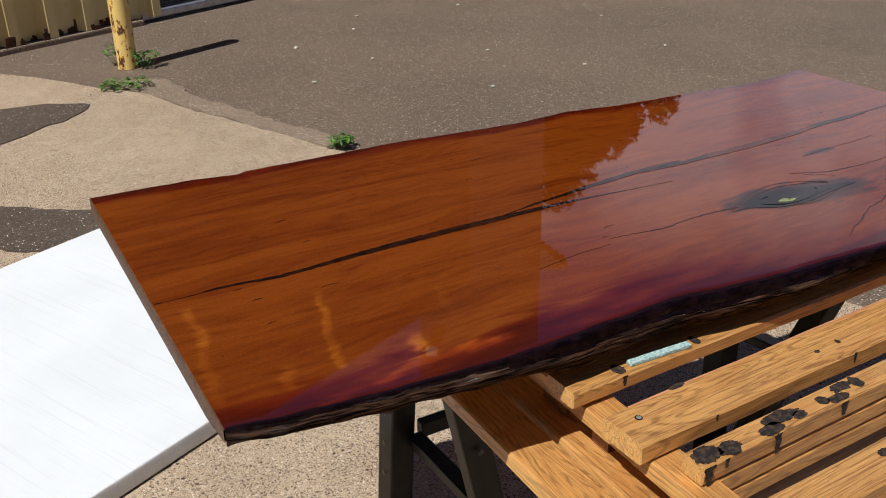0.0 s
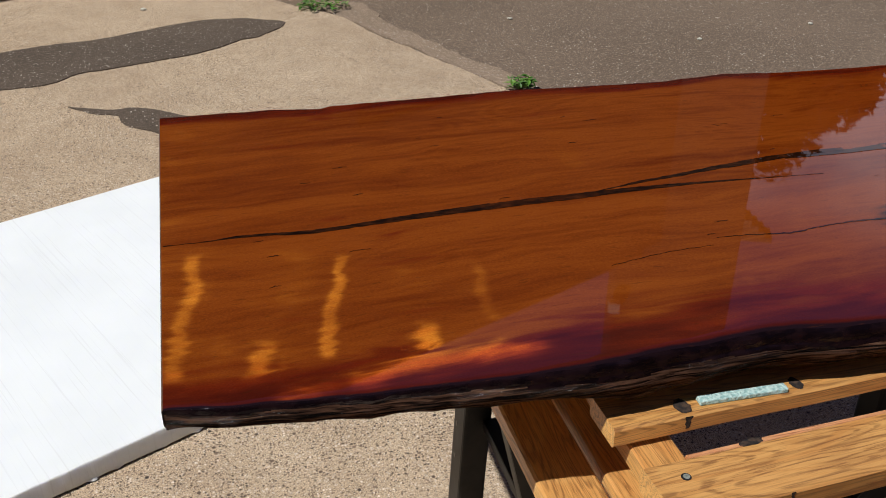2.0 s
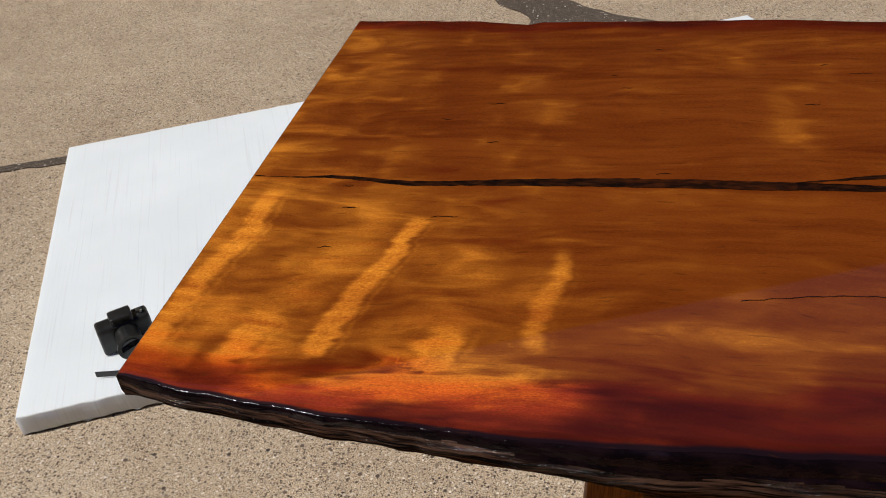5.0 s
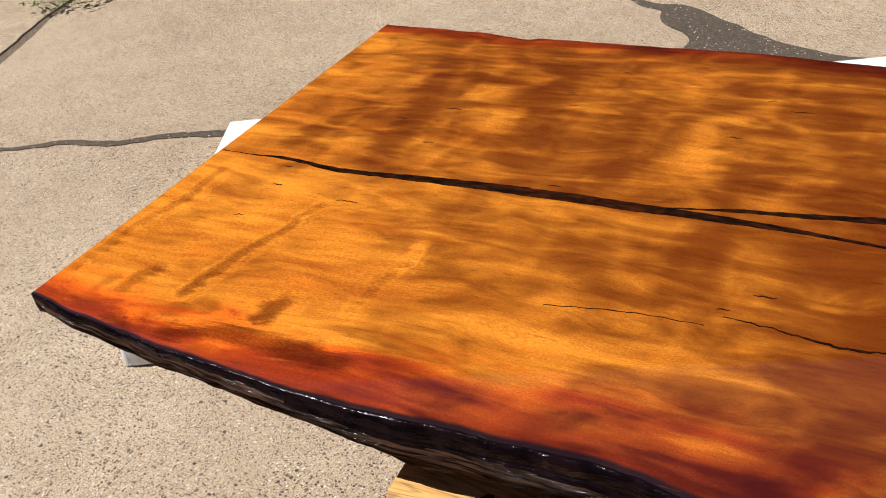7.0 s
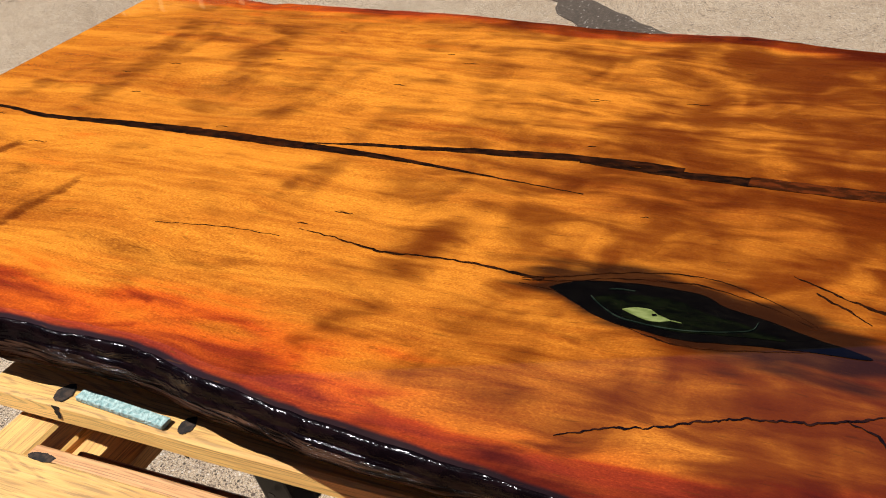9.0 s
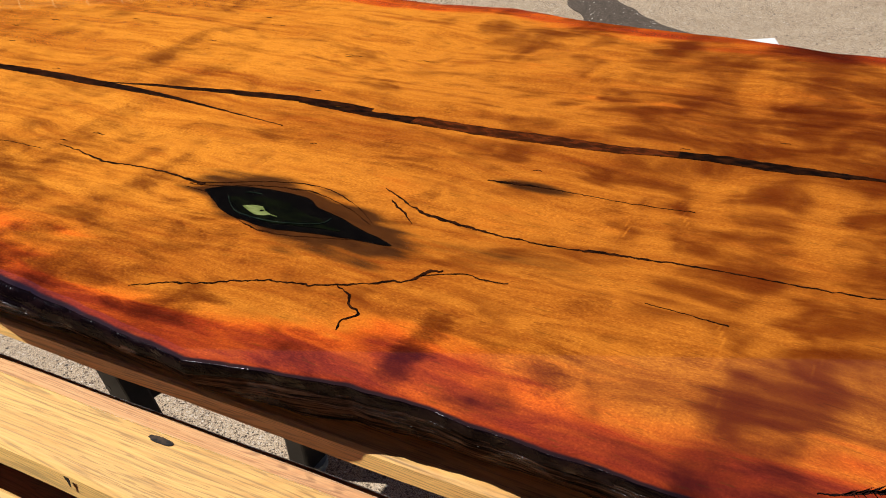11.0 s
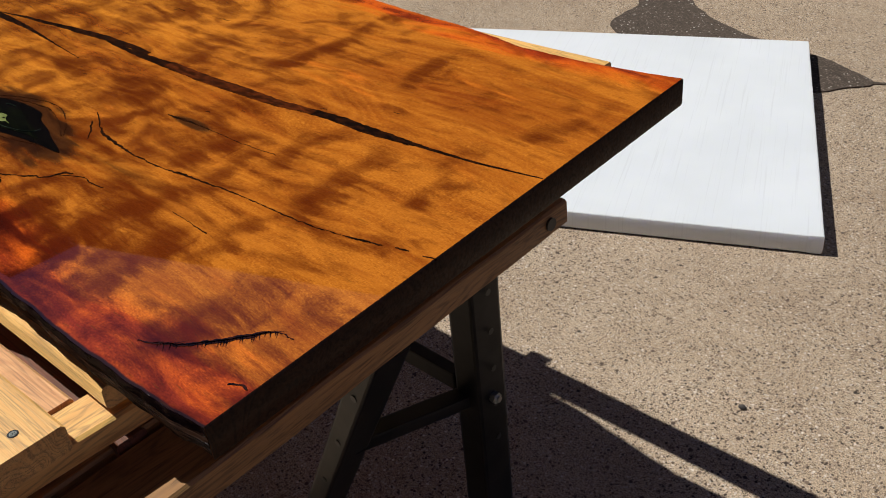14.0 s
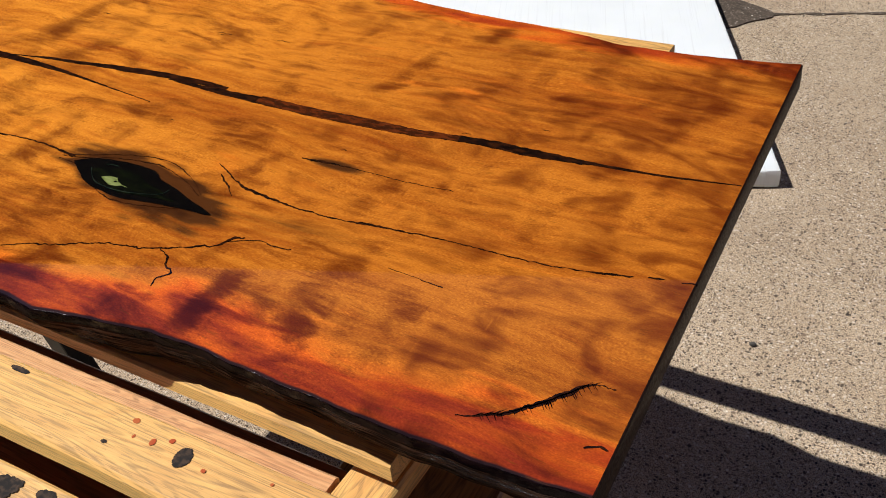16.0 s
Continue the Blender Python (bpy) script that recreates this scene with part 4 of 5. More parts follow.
# ---- steel trestles ----
def build_horse(x, s, near_top, near_foot, rail_z, label):
    """A folding steel trestle: a far post, a splayed near leg, top rail and brace. s: which way is inward."""
    h = thing("trestle", pose(x, 0.35, 0), label, "trestle", "trestles under the rack")
    y = 0.505
    splay = 0.035 if s > 0 else 0.0
    bm = bmesh.new()
    bar(bm, (x - s * splay, y + 0.35 * splay, 0.0), (x, y, rail_z - 0.018), 0.046, 0.056, 0.005)
    leg = part("leg", bm, STEEL, h)
    for k in range(6):
        z = 0.33 + 0.065 * k
        for dx in (-0.0305, 0.0305):
            bm = bmesh.new()
            lean = x - s * splay * (1 - z / (rail_z - 0.018))
            rod(bm, (lean + dx * 0.92 - 0.0004, y, z), (lean + dx * 0.92 + 0.0004, y, z), 0.005, 12)
            part("adjuster_hole", bm, BLACK, leg)
    bm = bmesh.new()
    rod(bm, (x - s * 0.022, y, 0.405), (x - s * 0.031, y, 0.405), 0.009, 6)
    rod(bm, (x - s * 0.031, y, 0.405), (x - s * 0.035, y, 0.405), 0.005, 10)
    part("bolt", bm, BRIGHT, leg, "zinc bolt")
    bm = bmesh.new()
    rod(bm, (x - s * splay, y + 0.35 * splay, 0.0), (x - s * splay, y + 0.35 * splay, 0.016), 0.036, 20)
    part("foot", bm, RUBBER, leg, "grey rubber foot")
    bm = bmesh.new()
    bar(bm, near_top, near_foot, 0.046, 0.034, 0.004)
    leg2 = part("leg", bm, STEEL, h)
    nt, nf = Vector(near_top), Vector(near_foot)
    for k in range(4):
        c = nt.lerp(nf, 0.14 + 0.17 * k)
        bm = bmesh.new()
        rod(bm, c + Vector((0, -0.0235, 0)), c + Vector((0, -0.0245, 0)), 0.005, 12)
        part("adjuster_hole", bm, BLACK, leg2)
    mid = nt.lerp(nf, 0.36)
    bm = bmesh.new()
    bar(bm, (x + s * 0.01, y - 0.02, 0.40), mid, 0.030, 0.020, 0.003)
    part("brace", bm, STEEL, h)
    bm = bmesh.new()
    bar(bm, (x, 0.10, rail_z), (x, 0.62, rail_z), 0.07, 0.036, 0.004)
    part("top_rail", bm, STEEL, h)


build_horse(0.435, 1, (0.375, 0.20, 0.69), (0.53, 0.22, 0.0), 0.689, "black steel folding trestle under the oak rack")
build_horse(1.218, -1, (1.317, 0.272, 0.692), (0.94, 0.319, 0.0), 0.693, "black steel folding trestle under the oak rack")
bm = bmesh.new()
bar(bm, (0.465, 0.505, 0.40), (1.175, 0.505, 0.40), 0.022, 0.030, 0.003)
tagged(part("stretcher_bar", bm, STEEL), "black steel bar joining the two trestles", "bar")

# ---- oak rack ----
RACK = pose(0.383, -0.045, 0, 0, 0, 2.3)
SLAT_TOP, SLAT_H, SLAT_W, PITCH = 0.832, 0.026, 0.048, 0.0935


def plank(name, size, m, material, parent, seed, bevel=0.003, label=""):
    """A solid board with worn, slightly uneven edges; grain along its own x."""
    bm = bmesh.new()
    lx, ly, lz = size
    n = max(2, int(lx / 0.04))
    sec = [(-ly / 2, -lz / 2 + bevel), (-ly / 2, lz / 2 - bevel), (-ly / 2 + bevel, lz / 2), (ly / 2 - bevel, lz / 2), (ly / 2, lz / 2 - bevel), (ly / 2, -lz / 2 + bevel),
           (ly / 2 - bevel, -lz / 2), (-ly / 2 + bevel, -lz / 2)]
    rings = []
    for i in range(n + 1):
        x = -lx / 2 + lx * i / n
        ring = []
        for y, z in sec:
            w = noise.noise((x * 9 + seed * 3.1, y * 30, z * 30 + seed)) * 0.0012
            ring.append(bm.verts.new((x, y + w, z + w * 0.5)))
        rings.append(ring)
    for a, b in zip(rings, rings[1:]):
        for k in range(8):
            bm.faces.new((a[k], a[(k + 1) % 8], b[(k + 1) % 8], b[k]))
    bm.faces.new(rings[0][::-1])
    bm.faces.new(rings[-1])
    bmesh.ops.recalc_face_normals(bm, faces=bm.faces)
    o = part(name, bm, material, parent, label)
    o.matrix_parent_inverse = parent.matrix_basis.inverted()
    o.matrix_basis = m
    return o


def blot(bm, u, v, ru, rv, z, seed, n=72):
    """An uneven flat stain with a ragged outline, lifted a hair above the wood."""
    c = bm.verts.new((u, v, z))
    ring = []
    for k in range(n):
        a = 6.283 * k / n
        ca, sa = math.cos(a), math.sin(a)
        rag = 0.50 if ru > 0.0125 else 0.30
        q = 1 + rag * (0.55 * noise.noise((ca * 1.4 + seed, sa * 1.4, seed)) + 0.38 * noise.noise((ca * 3.5 + seed, sa * 3.5, seed)) + 0.20 * noise.noise((ca * 9, sa * 9, seed)))
        ring.append(bm.verts.new((u + ca * ru * q, v + sa * rv * q, z)))
    for k in range(n):
        bm.faces.new((c, ring[k], ring[(k + 1) % n]))


def build_rack():
    r = thing("slatted_rack", RACK, "varnished oak slatted rack with paint stains on sawhorses", "rack")
    z = SLAT_TOP - SLAT_H / 2
    # slats: left end, right end, place across, material
    rows = [(0.0, 0.937, 0, OAK), (0.0, 0.944, -1, OAK), (0.03, 0.95, -2, OAK), (0.0, 0.95, -3, OAK), (0.01, 0.95, -4, OAK)]
    rows += [(0.0, 0.93 - 0.003 * k, k, OAK) for k in (1, 2, 3, 4, 5, 6, 6.5)]
    slats = {}
    for u0, u1, k, mt in rows:
        wide = {0: 0.052, -1: 0.062, -2: 0.031}.get(k, SLAT_W)
        high = 0.022 if k == 0 else SLAT_H
        slats[k] = plank("slat", (u1 - u0, wide, high), RACK @ pose((u0 + u1) / 2, PITCH * k + SLAT_W - wide / 2 + {0: -0.002, -1: -0.004}.get(k, 0.0), SLAT_TOP - high / 2 + (0.002 if k == 0 else 0.0), 0, -0.25 if k == 0 else 0.0, -0.74 if k == 0 else 0.0), mt, r, k + 5)
    # a loose board along the far side, set a little lower
    slats["far"] = plank("slat", (0.965, 0.060, 0.026), pose(0.772, 0.7152, 0.807, 0, 0, 2.1), OAK, r, 17)
    for x, y, long in ((0.424, 0.711, 0.10), (1.21, 0.690, 0.16)):
        plank("cleat", (long, 0.044, 0.025), pose(x, y, 0.7805, 0, 0, 90), OAK, r, 80 + x)
    # a second layer under the stained slat
    for k, mt in ((-1, OAK_PINK), (-2, OAK), (-3, OAK)):
        if k == -2:
            for layer in (0.0265, 0.0515):
                plank("lower_slat", (0.92, 0.030, 0.024), RACK @ pose(0.49, k * PITCH + SLAT_W - 0.0155, z - layer), mt, r, 34 + layer, label="oak slat of a stack")
            continue
        plank("lower_slat", (0.822, SLAT_W, 0.022), RACK @ pose(0.475, k * PITCH + SLAT_W / 2 + (0.027 if k == -1 else 0.0), z - 0.0245), mt, r, 31 + k, label="reddish lower slat")
    zb = SLAT_TOP - SLAT_H - 0.0135
    # boards across both ends
    for x0, x1, y0, y1, mt in ((0.333, 0.394, -0.45, 0.445, OAK), (0.403, 0.462, -0.45, 0.445, OAK), (1.222, 1.282, -0.45, 0.545, WALNUT), (1.291, 1.372, -0.45, 0.545, WALNUT)):
        plank("end_board", (y1 - y0, x1 - x0, 0.033 if x0 > 1 else 0.025), pose((x0 + x1) / 2, (y0 + y1) / 2, 0.7285 if x0 > 1 else 0.7205, 0, 0, 93 if x0 > 1 else 90), mt, r, 60 + x0)
    bm = bmesh.new()
    rod(bm, (1.342, 0.512, 0.730), (1.3505, 0.512, 0.730), 0.008, 18)
    o = part("bolt_hole", bm, BLACK, r)
    for y in (-0.42, 0.30):
        plank("riser", (0.040, 0.05, 0.035), pose(1.262, y, 0.7625), OAK_DARK, r, 95 + y)
    # added rails whose dark colour stands for the shaded gaps below the slats
    for k in range(3):
        plank("under_rail", (0.86, (0.030, 0.075, 0.075)[k], 0.035), pose(0.862, (-0.018, -0.0905, -0.185)[k], (0.735, 0.655, 0.655)[k], 0, 0, 2.3), SHADE_RAIL, r, 100 + k, label="added rail in the dark red-brown of the shade below the slats")
    for y in (-0.40, 0.06, 0.40):
        plank("riser", (0.026, 0.05, 0.046), pose(0.447, y, 0.757), OAK_DARK, r, 90 + y)
    for x0, x1, y0, y1 in ((0.402, 0.446, -0.45, 0.66), (1.272, 1.320, -0.45, 0.55), (1.09, 1.135, 0.25, 0.61)):
        plank("cleat", (y1 - y0, x1 - x0, 0.025), pose((x0 + x1) / 2, (y0 + y1) / 2, zb, 0, 0, 90), OAK, r, 70 + x0)
    # stains and drops on the slats
    top = SLAT_TOP + 0.0008

    def stains(k, spots, material, label):
        for i, (u, v, ru, rv) in enumerate(spots):
            bm = bmesh.new()
            blot(bm, u, PITCH * k + v, ru, rv, top + (0.004 * u if k == 0 else 0.0), i + k * 3.3)
            o = part("stain", bm, material, slats[k], label)
            o.matrix_parent_inverse = Matrix()
            o.matrix_basis = slats[k].matrix_basis.inverted() @ RACK

    def drips(k, spots):
        """Runs of stain down the near side of a slat."""
        for i, (u, wide, deep) in enumerate(spots):
            bm = bmesh.new()
            n = 10
            rows = []
            for s in range(n + 1):
                f = s / n
                w = wide * (1 - 0.55 * f) * (1 + 0.5 * noise.noise((f * 4, u * 9, i)))
                x = u + 0.4 * wide * noise.noise((f * 3, u * 20, 5.0 + i))
                rows.append([bm.verts.new((x + dx * w, PITCH * k + SLAT_W - {0: 0.048, -1: 0.066, -2: 0.031}.get(k, SLAT_W) - 0.0012, SLAT_TOP - 0.001 - deep * f)) for dx in (-1, 1)])
            for p, q in zip(rows, rows[1:]):
                bm.faces.new((p[0], p[1], q[1], q[0]))
            o = part("stain", bm, STAIN, slats[k], "dark stain run down the edge")
            o.matrix_parent_inverse = Matrix()
            o.matrix_basis = slats[k].matrix_basis.inverted() @ RACK

    stains(0, [(0.074, 0.012, 0.008, 0.010), (0.195, 0.010, 0.006, 0.009), (0.90, 0.03, 0.004, 0.003)], STAIN, "black-brown drip stain")
    stains(-1, [(0.775, 0.020, 0.008, 0.010), (0.107, 0.044, 0.012, 0.004), (0.30, 0.006, 0.004, 0.003), (0.34, 0.008, 0.003, 0.004), (0.70, 0.005, 0.003, 0.002), (0.56, 0.035, 0.012, 0.003)], STAIN, "dark stain spots")
    stains(-1, [(0.74, 0.022, 0.0028, 0.0036), (0.755, 0.030, 0.0026, 0.0026), (0.80, 0.017, 0.0024, 0.002), (0.71, 0.034, 0.0036, 0.0027), (0.72, 0.020, 0.0014, 0.002), (0.86, 0.03, 0.0015, 0.0015)], RED_PAINT, "red paint drops")
    stains(-2, [(0.046, 0.030, 0.018, 0.012), (0.074, 0.026, 0.016, 0.009), (0.134, 0.025, 0.018, 0.008), (0.158, 0.034, 0.026, 0.009), (0.180, 0.026, 0.010, 0.006), (0.222, 0.030, 0.008, 0.008), (0.242, 0.024, 0.014, 0.006), (0.262, 0.036, 0.016, 0.007), (0.284, 0.034, 0.008, 0.010), (0.60, 0.034, 0.020, 0.009), (0.66, 0.030, 0.014, 0.010), (0.70, 0.036, 0.010, 0.006)], STAIN, "large blackened stains")
    drips(0, [(0.074, 0.004, 0.014), (0.196, 0.004, 0.02)])
    drips(-1, [(0.107, 0.002, 0.008), (0.34, 0.003, 0.014), (0.52, 0.003, 0.01)])
    drips(-2, [(0.036, 0.008, 0.024), (0.060, 0.004, 0.012), (0.136, 0.006, 0.026), (0.244, 0.006, 0.018), (0.62, 0.006, 0.02)])
    stains(-3, [(0.20, 0.03, 0.008, 0.006), (0.22, 0.02, 0.006, 0.005), (0.45, 0.03, 0.012, 0.006)], STAIN, "dark spots")
    # screw heads
    for k, u, v in ((-1, 0.921, 0.014), (-1, 0.030, 0.022), (-2, 0.93, 0.02), ("far", 0.385, 0.005)):
        bm = bmesh.new()
        rod(bm, (0, 0, -0.001), (0, 0, 0.0008), 0.0044, 18)
        hole = part("screw_hole", bm, BLACK, slats[k], "dark countersunk hole")
        bm = bmesh.new()
        rod(bm, (0.0004, 0, 0.0002), (0.0004, 0, 0.0011), 0.0030, 14)
        box(bm, (0.0044, 0.0010, 0.0006), pose(0.0004, 0, 0.0012, 0, 0, 25))
        box(bm, (0.0010, 0.0044, 0.0006), pose(0.0004, 0, 0.0012, 0, 0, 25))
        screw = part("screw", bm, RUBBER, slats[k], "grey screw head")
        for o in (hole, screw):
            o.matrix_parent_inverse = Matrix()
            o.matrix_basis = pose(u, v, 0.013) if k == "far" else slats[k].matrix_basis.inverted() @ RACK @ pose(u, PITCH * k + v, SLAT_TOP)


build_rack()

# ---- pads that carry the slab ----
bm = bmesh.new()
for v in box(bm, (0.090, 0.010, 0.0045), None, 0.001, 2):
    v.co += noise.noise_vector(v.co * 160) * 0.0007
bmesh.ops.transform(bm, matrix=pose(0.518, -0.0310, SLAT_TOP + 0.0034, 0, 0, -2.0), verts=bm.verts)
tagged(part("foam_offcut", bm, TEAL), "thin pale-teal foam offcut on the oak slat", "offcut")
for x, y in ((0.50, 0.16), (1.15, 0.14), (0.50, 0.50), (1.15, 0.50)):
    bm = bmesh.new()
    box(bm, (0.09, 0.12, 0.038), pose(x, y, 0.851, 0, 0, 3), 0.002, 1)
    tagged(part("spacer_block", bm, OAK_DARK), "dark wooden spacer block between rack and slab", "block", "spacers under the slab")

# ---- the live-edge slab ----
TOP = 0.900
NEAR = [(0, 0), (0.07, -0.011), (0.168, -0.022), (0.215, -0.027), (0.29, -0.031), (0.36, -0.030), (0.46, -0.026), (0.54, -0.023), (0.58, -0.027), (0.643, -0.037), (0.71, -0.044),
        (0.85, -0.051), (0.969, -0.058), (1.017, -0.047), (1.09, -0.032), (1.16, -0.029), (1.325, -0.030), (1.39, -0.026), (1.453, -0.023), (1.50, -0.017)]
FAR = [(0, 0.663), (0.158, 0.655), (0.223, 0.641), (0.240, 0.648), (0.343, 0.646), (0.511, 0.645), (0.65, 0.630), (0.751, 0.622), (0.859, 0.630), (0.96, 0.612),
       (1.06, 0.604), (1.16, 0.600), (1.25, 0.586), (1.34, 0.590), (1.42, 0.602), (1.47, 0.613)]


RIM = [(0, 0.005), (0.30, 0.006), (0.45, 0.009), (0.75, 0.009), (0.95, 0.006), (1.5, 0.005)]


def near_y(x):
    return interp(x, NEAR) + noise.noise((x * 26, 0.3, 0)) * 0.0022 + noise.noise((x * 80, 0.9, 0)) * 0.0008


def far_y(x):
    return interp(x, FAR) + noise.noise((x * 30, 8.3, 0)) * 0.0018 + noise.noise((x * 95, 4.9, 0)) * 0.0007


def right_x(v):
    return 1.490 - 0.038 * v


# curly bands across the grain: two ends, half width, how far and which way the fibres tilt
CURLS = [(0.140, 0.045, 0.180, 0.205, 0.0080, 0.83), (0.010, 0.048, 0.034, 0.240, 0.0095, 0.62), (0.080, 0.030, 0.086, 0.062, 0.011, 0.65), (0.229, 0.030, 0.236, 0.056, 0.012, 0.9),
         (0.297, 0.062, 0.312, 0.165, 0.008, 0.5), (0.100, -0.012, 0.165, -0.004, 0.010, 0.6), (0.165, -0.004, 0.235, 0.012, 0.014, 1.0), (0.235, 0.012, 0.325, 0.004, 0.016, 1.0),
         (0.078, 0.325, 0.110, 0.420, 0.014, -0.40), (0.190, 0.315, 0.158, 0.545, 0.018, -0.36), (0.330, 0.340, 0.305, 0.560, 0.020, -0.30), (0.430, 0.330, 0.410, 0.470, 0.018, -0.28)]
CURLS += [(0.503, 0.373, 0.498, 0.454, 0.014, 0.32), (0.498, 0.454, 0.545, 0.490, 0.014, 0.32), (0.586, 0.319, 0.625, 0.383, 0.014, 0.25), (0.542, 0.175, 0.546, 0.235, 0.018, -0.4),
          (0.690, 0.135, 0.702, 0.190, 0.016, -0.4), (1.008, 0.185, 1.020, 0.225, 0.010, 0.7), (1.040, 0.400, 1.058, 0.470, 0.018, 0.7), (1.112, -0.005, 1.110, 0.048, 0.012, 1.25),
          (1.066, 0.055, 1.074, 0.075, 0.010, 0.6)]
CURLS += [(1.216, 0.005, 1.185, 0.066, 0.014, 0.62), (1.185, 0.066, 1.197, 0.115, 0.013, 0.55), (1.236, 0.012, 1.224, 0.069, 0.010, -0.35), (1.290, 0.030, 1.270, 0.095, 0.015, 0.60),
          (1.320, 0.030, 1.308, 0.080, 0.010, -0.35), (1.322, 0.098, 1.312, 0.145, 0.014, 0.7), (1.400, 0.045, 1.385, 0.100, 0.020, 0.6), (1.443, 0.065, 1.429, 0.120, 0.009, -0.35),
          (1.464, 0.080, 1.454, 0.120, 0.010, 0.5), (1.209, 0.195, 1.201, 0.245, 0.012, 0.75), (1.240, 0.240, 1.222, 0.290, 0.012, 0.75), (1.330, 0.190, 1.318, 0.280, 0.019, 0.70),
          (1.400, 0.265, 1.391, 0.315, 0.012, 0.75), (1.153, 0.190, 1.164, 0.245, 0.014, 0.65), (1.214, 0.435, 1.197, 0.500, 0.013, 0.75), (1.414, 0.425, 1.434, 0.500, 0.020, 0.7)]
# burgundy tongues in the sapwood: centre, reach along and across, strength
TONGUES = [(0.290, 0.002, 0.06, 0.010, 0.22), (0.335, 0.018, 0.05, 0.010, 0.28), (0.410, 0.006, 0.06, 0.010, 0.45), (0.530, 0.022, 0.06, 0.012, 0.45),
           (0.600, -0.012, 0.06, 0.012, 0.40), (0.930, -0.034, 0.05, 0.012, 0.30), (1.017, -0.016, 0.05, 0.013, 0.48), (1.100, 0.010, 0.03, 0.010, 0.45), (1.250, -0.013, 0.05, 0.009, 0.40), (1.358, 0.006, 0.05, 0.011, 0.45)]


def shoulder(x):
    """How far the near lip rolls down, deepest along the middle."""
    return interp(x, [(0, 0.0006), (0.30, 0.0012), (0.45, 0.0028), (0.75, 0.0028), (1.0, 0.001), (1.5, 0.0008)]) * (1 + 0.7 * noise.noise((x * 16, 6.0, 1.0)) + 0.3 * noise.noise((x * 45, 2.0, 8.0)))


def build_slab():
    s = thing("table_slab", pose(0.74, 0.3, 0.87), "glossy amber live-edge hardwood slab with resin-filled cracks", "table top")
    nx, ny = 480, 240
    verts, faces = [], []
    sap, burl, rim, curl, across = [], [], [], [], []
    for i in range(nx + 1):
        for j in range(ny + 1):
            v = j / ny
            x = right_x(v) * i / nx
            a, b = near_y(x), far_y(x)
            y = a + (b - a) * v
            dn, df = y - a, b - y
            verts.append((x, y, TOP - shoulder(x) * max(0.0, 1 - dn / interp(x, RIM)) ** 2))
            wide = 0.075 + 0.022 * noise.noise((x * 4.5, 2.2, 0)) + 0.010 * max(0, 1 - abs(x - 0.20) / 0.25) + 0.015 * max(0, 1 - abs(x - 1.3) / 0.3) + 0.022 * max(0, 1 - abs(x - 0.60) / 0.25)
            e = max(0.0, 1 - dn / wide) + 0.78 * max(0.0, 1 - df / 0.055)
            for tx, ty, rx, ry, amp in TONGUES:
                e += amp * math.exp(-((x - tx) / rx) ** 2 - ((y - ty) / ry) ** 2)
            rim.append(max(0.0, 1 - dn / interp(x, RIM)))
            sap.append(min(1.0, e))
            c, best, off, rival, other = 0.0, 0.0, 4.0, 0.0, 4.0
            wander = 0.005 * noise.noise((x * 22, y * 18, 3.0))
            for x1, y1, x2, y2, r, amp in CURLS:
                if abs(x - (x1 + x2) / 2) < 0.14:
                    ux, uy = x2 - x1, y2 - y1
                    ll = math.sqrt(ux * ux + uy * uy)
                    k = ((x - x1) * ux + (y - y1) * uy) / (ll * ll)
                    past = max(0.0, k - 1.0, -k) * ll
                    d = ((x + wander - x1) * abs(uy) - (y - y1) * ux * (1 if uy > 0 else -1)) / ll if abs(uy) > 0.4 * abs(ux) else (y + wander - y1 - uy * k)
                    d = (d + 0.002 * math.sin(7 * k + 40 * x1)) / r
                    fade = math.exp(-(past * 0.7 / r) ** 2)
                    near = fade * math.exp(-0.25 * d * d) * abs(amp)
                    if near > best:
                        c, best, off, rival, other = amp * fade, near, d, best, off
                    elif near > rival:
                        rival, other = near, d
            clear = 1.0 if abs(off - other) < 0.8 or best == 0.0 else min(1.0, 3.0 * (best - rival) / best)
            curl.append(c * clear * max(0.0, min(1.0, (2.4 - abs(off)) / 0.5)))
            across.append(max(-4.0, min(4.0, off)))
            ku, kv = (x - 0.915) / 0.122, (y - 0.129 + 0.14 * (x - 0.915)) / 0.036
            k1 = max(0.0, min(1.0, (1.38 - math.hypot(ku, kv) + 0.35 * noise.noise((x * 25, y * 90, 2.0))) / 0.85))
            ku, kv = (x - 1.09) / 0.05, (y - 0.238) / 0.012
            k2 = max(0.0, 1 - math.hypot(ku, kv))
            ku, kv = (x - 1.12) / 0.16, (y - 0.135) / 0.03
            k3 = 0.36 * max(0.0, 1 - math.hypot(ku, kv))
            k4 = 0.95 * max(0.0, 1.15 - math.hypot((x - 1.005) / 0.055, (y - 0.1235 + 0.10 * (x - 1.0)) / 0.013))
            burl.append(min(1.0, max(k1, k2, k3, k4)))
    w = ny + 1
    for i in range(nx):
        for j in range(ny):
            faces.append((i * w + j, (i + 1) * w + j, (i + 1) * w + j + 1, i * w + j + 1))
    me = bpy.data.meshes.new("top_face")
    me.from_pydata(verts, [], faces)
    me.materials.append(SLAB_WOOD)
    for name, data in (("sapwood", sap), ("burl", burl), ("rim", rim), ("curl", curl), ("curl_across", across)):
        me.attributes.new(name, "FLOAT", "POINT").data.foreach_set("value", data)
    me.polygons.foreach_set("use_smooth", [True] * len(me.polygons))
    top = new("top_face", me)
    top.parent = s
    top.matrix_parent_inverse = s.matrix_basis.inverted()

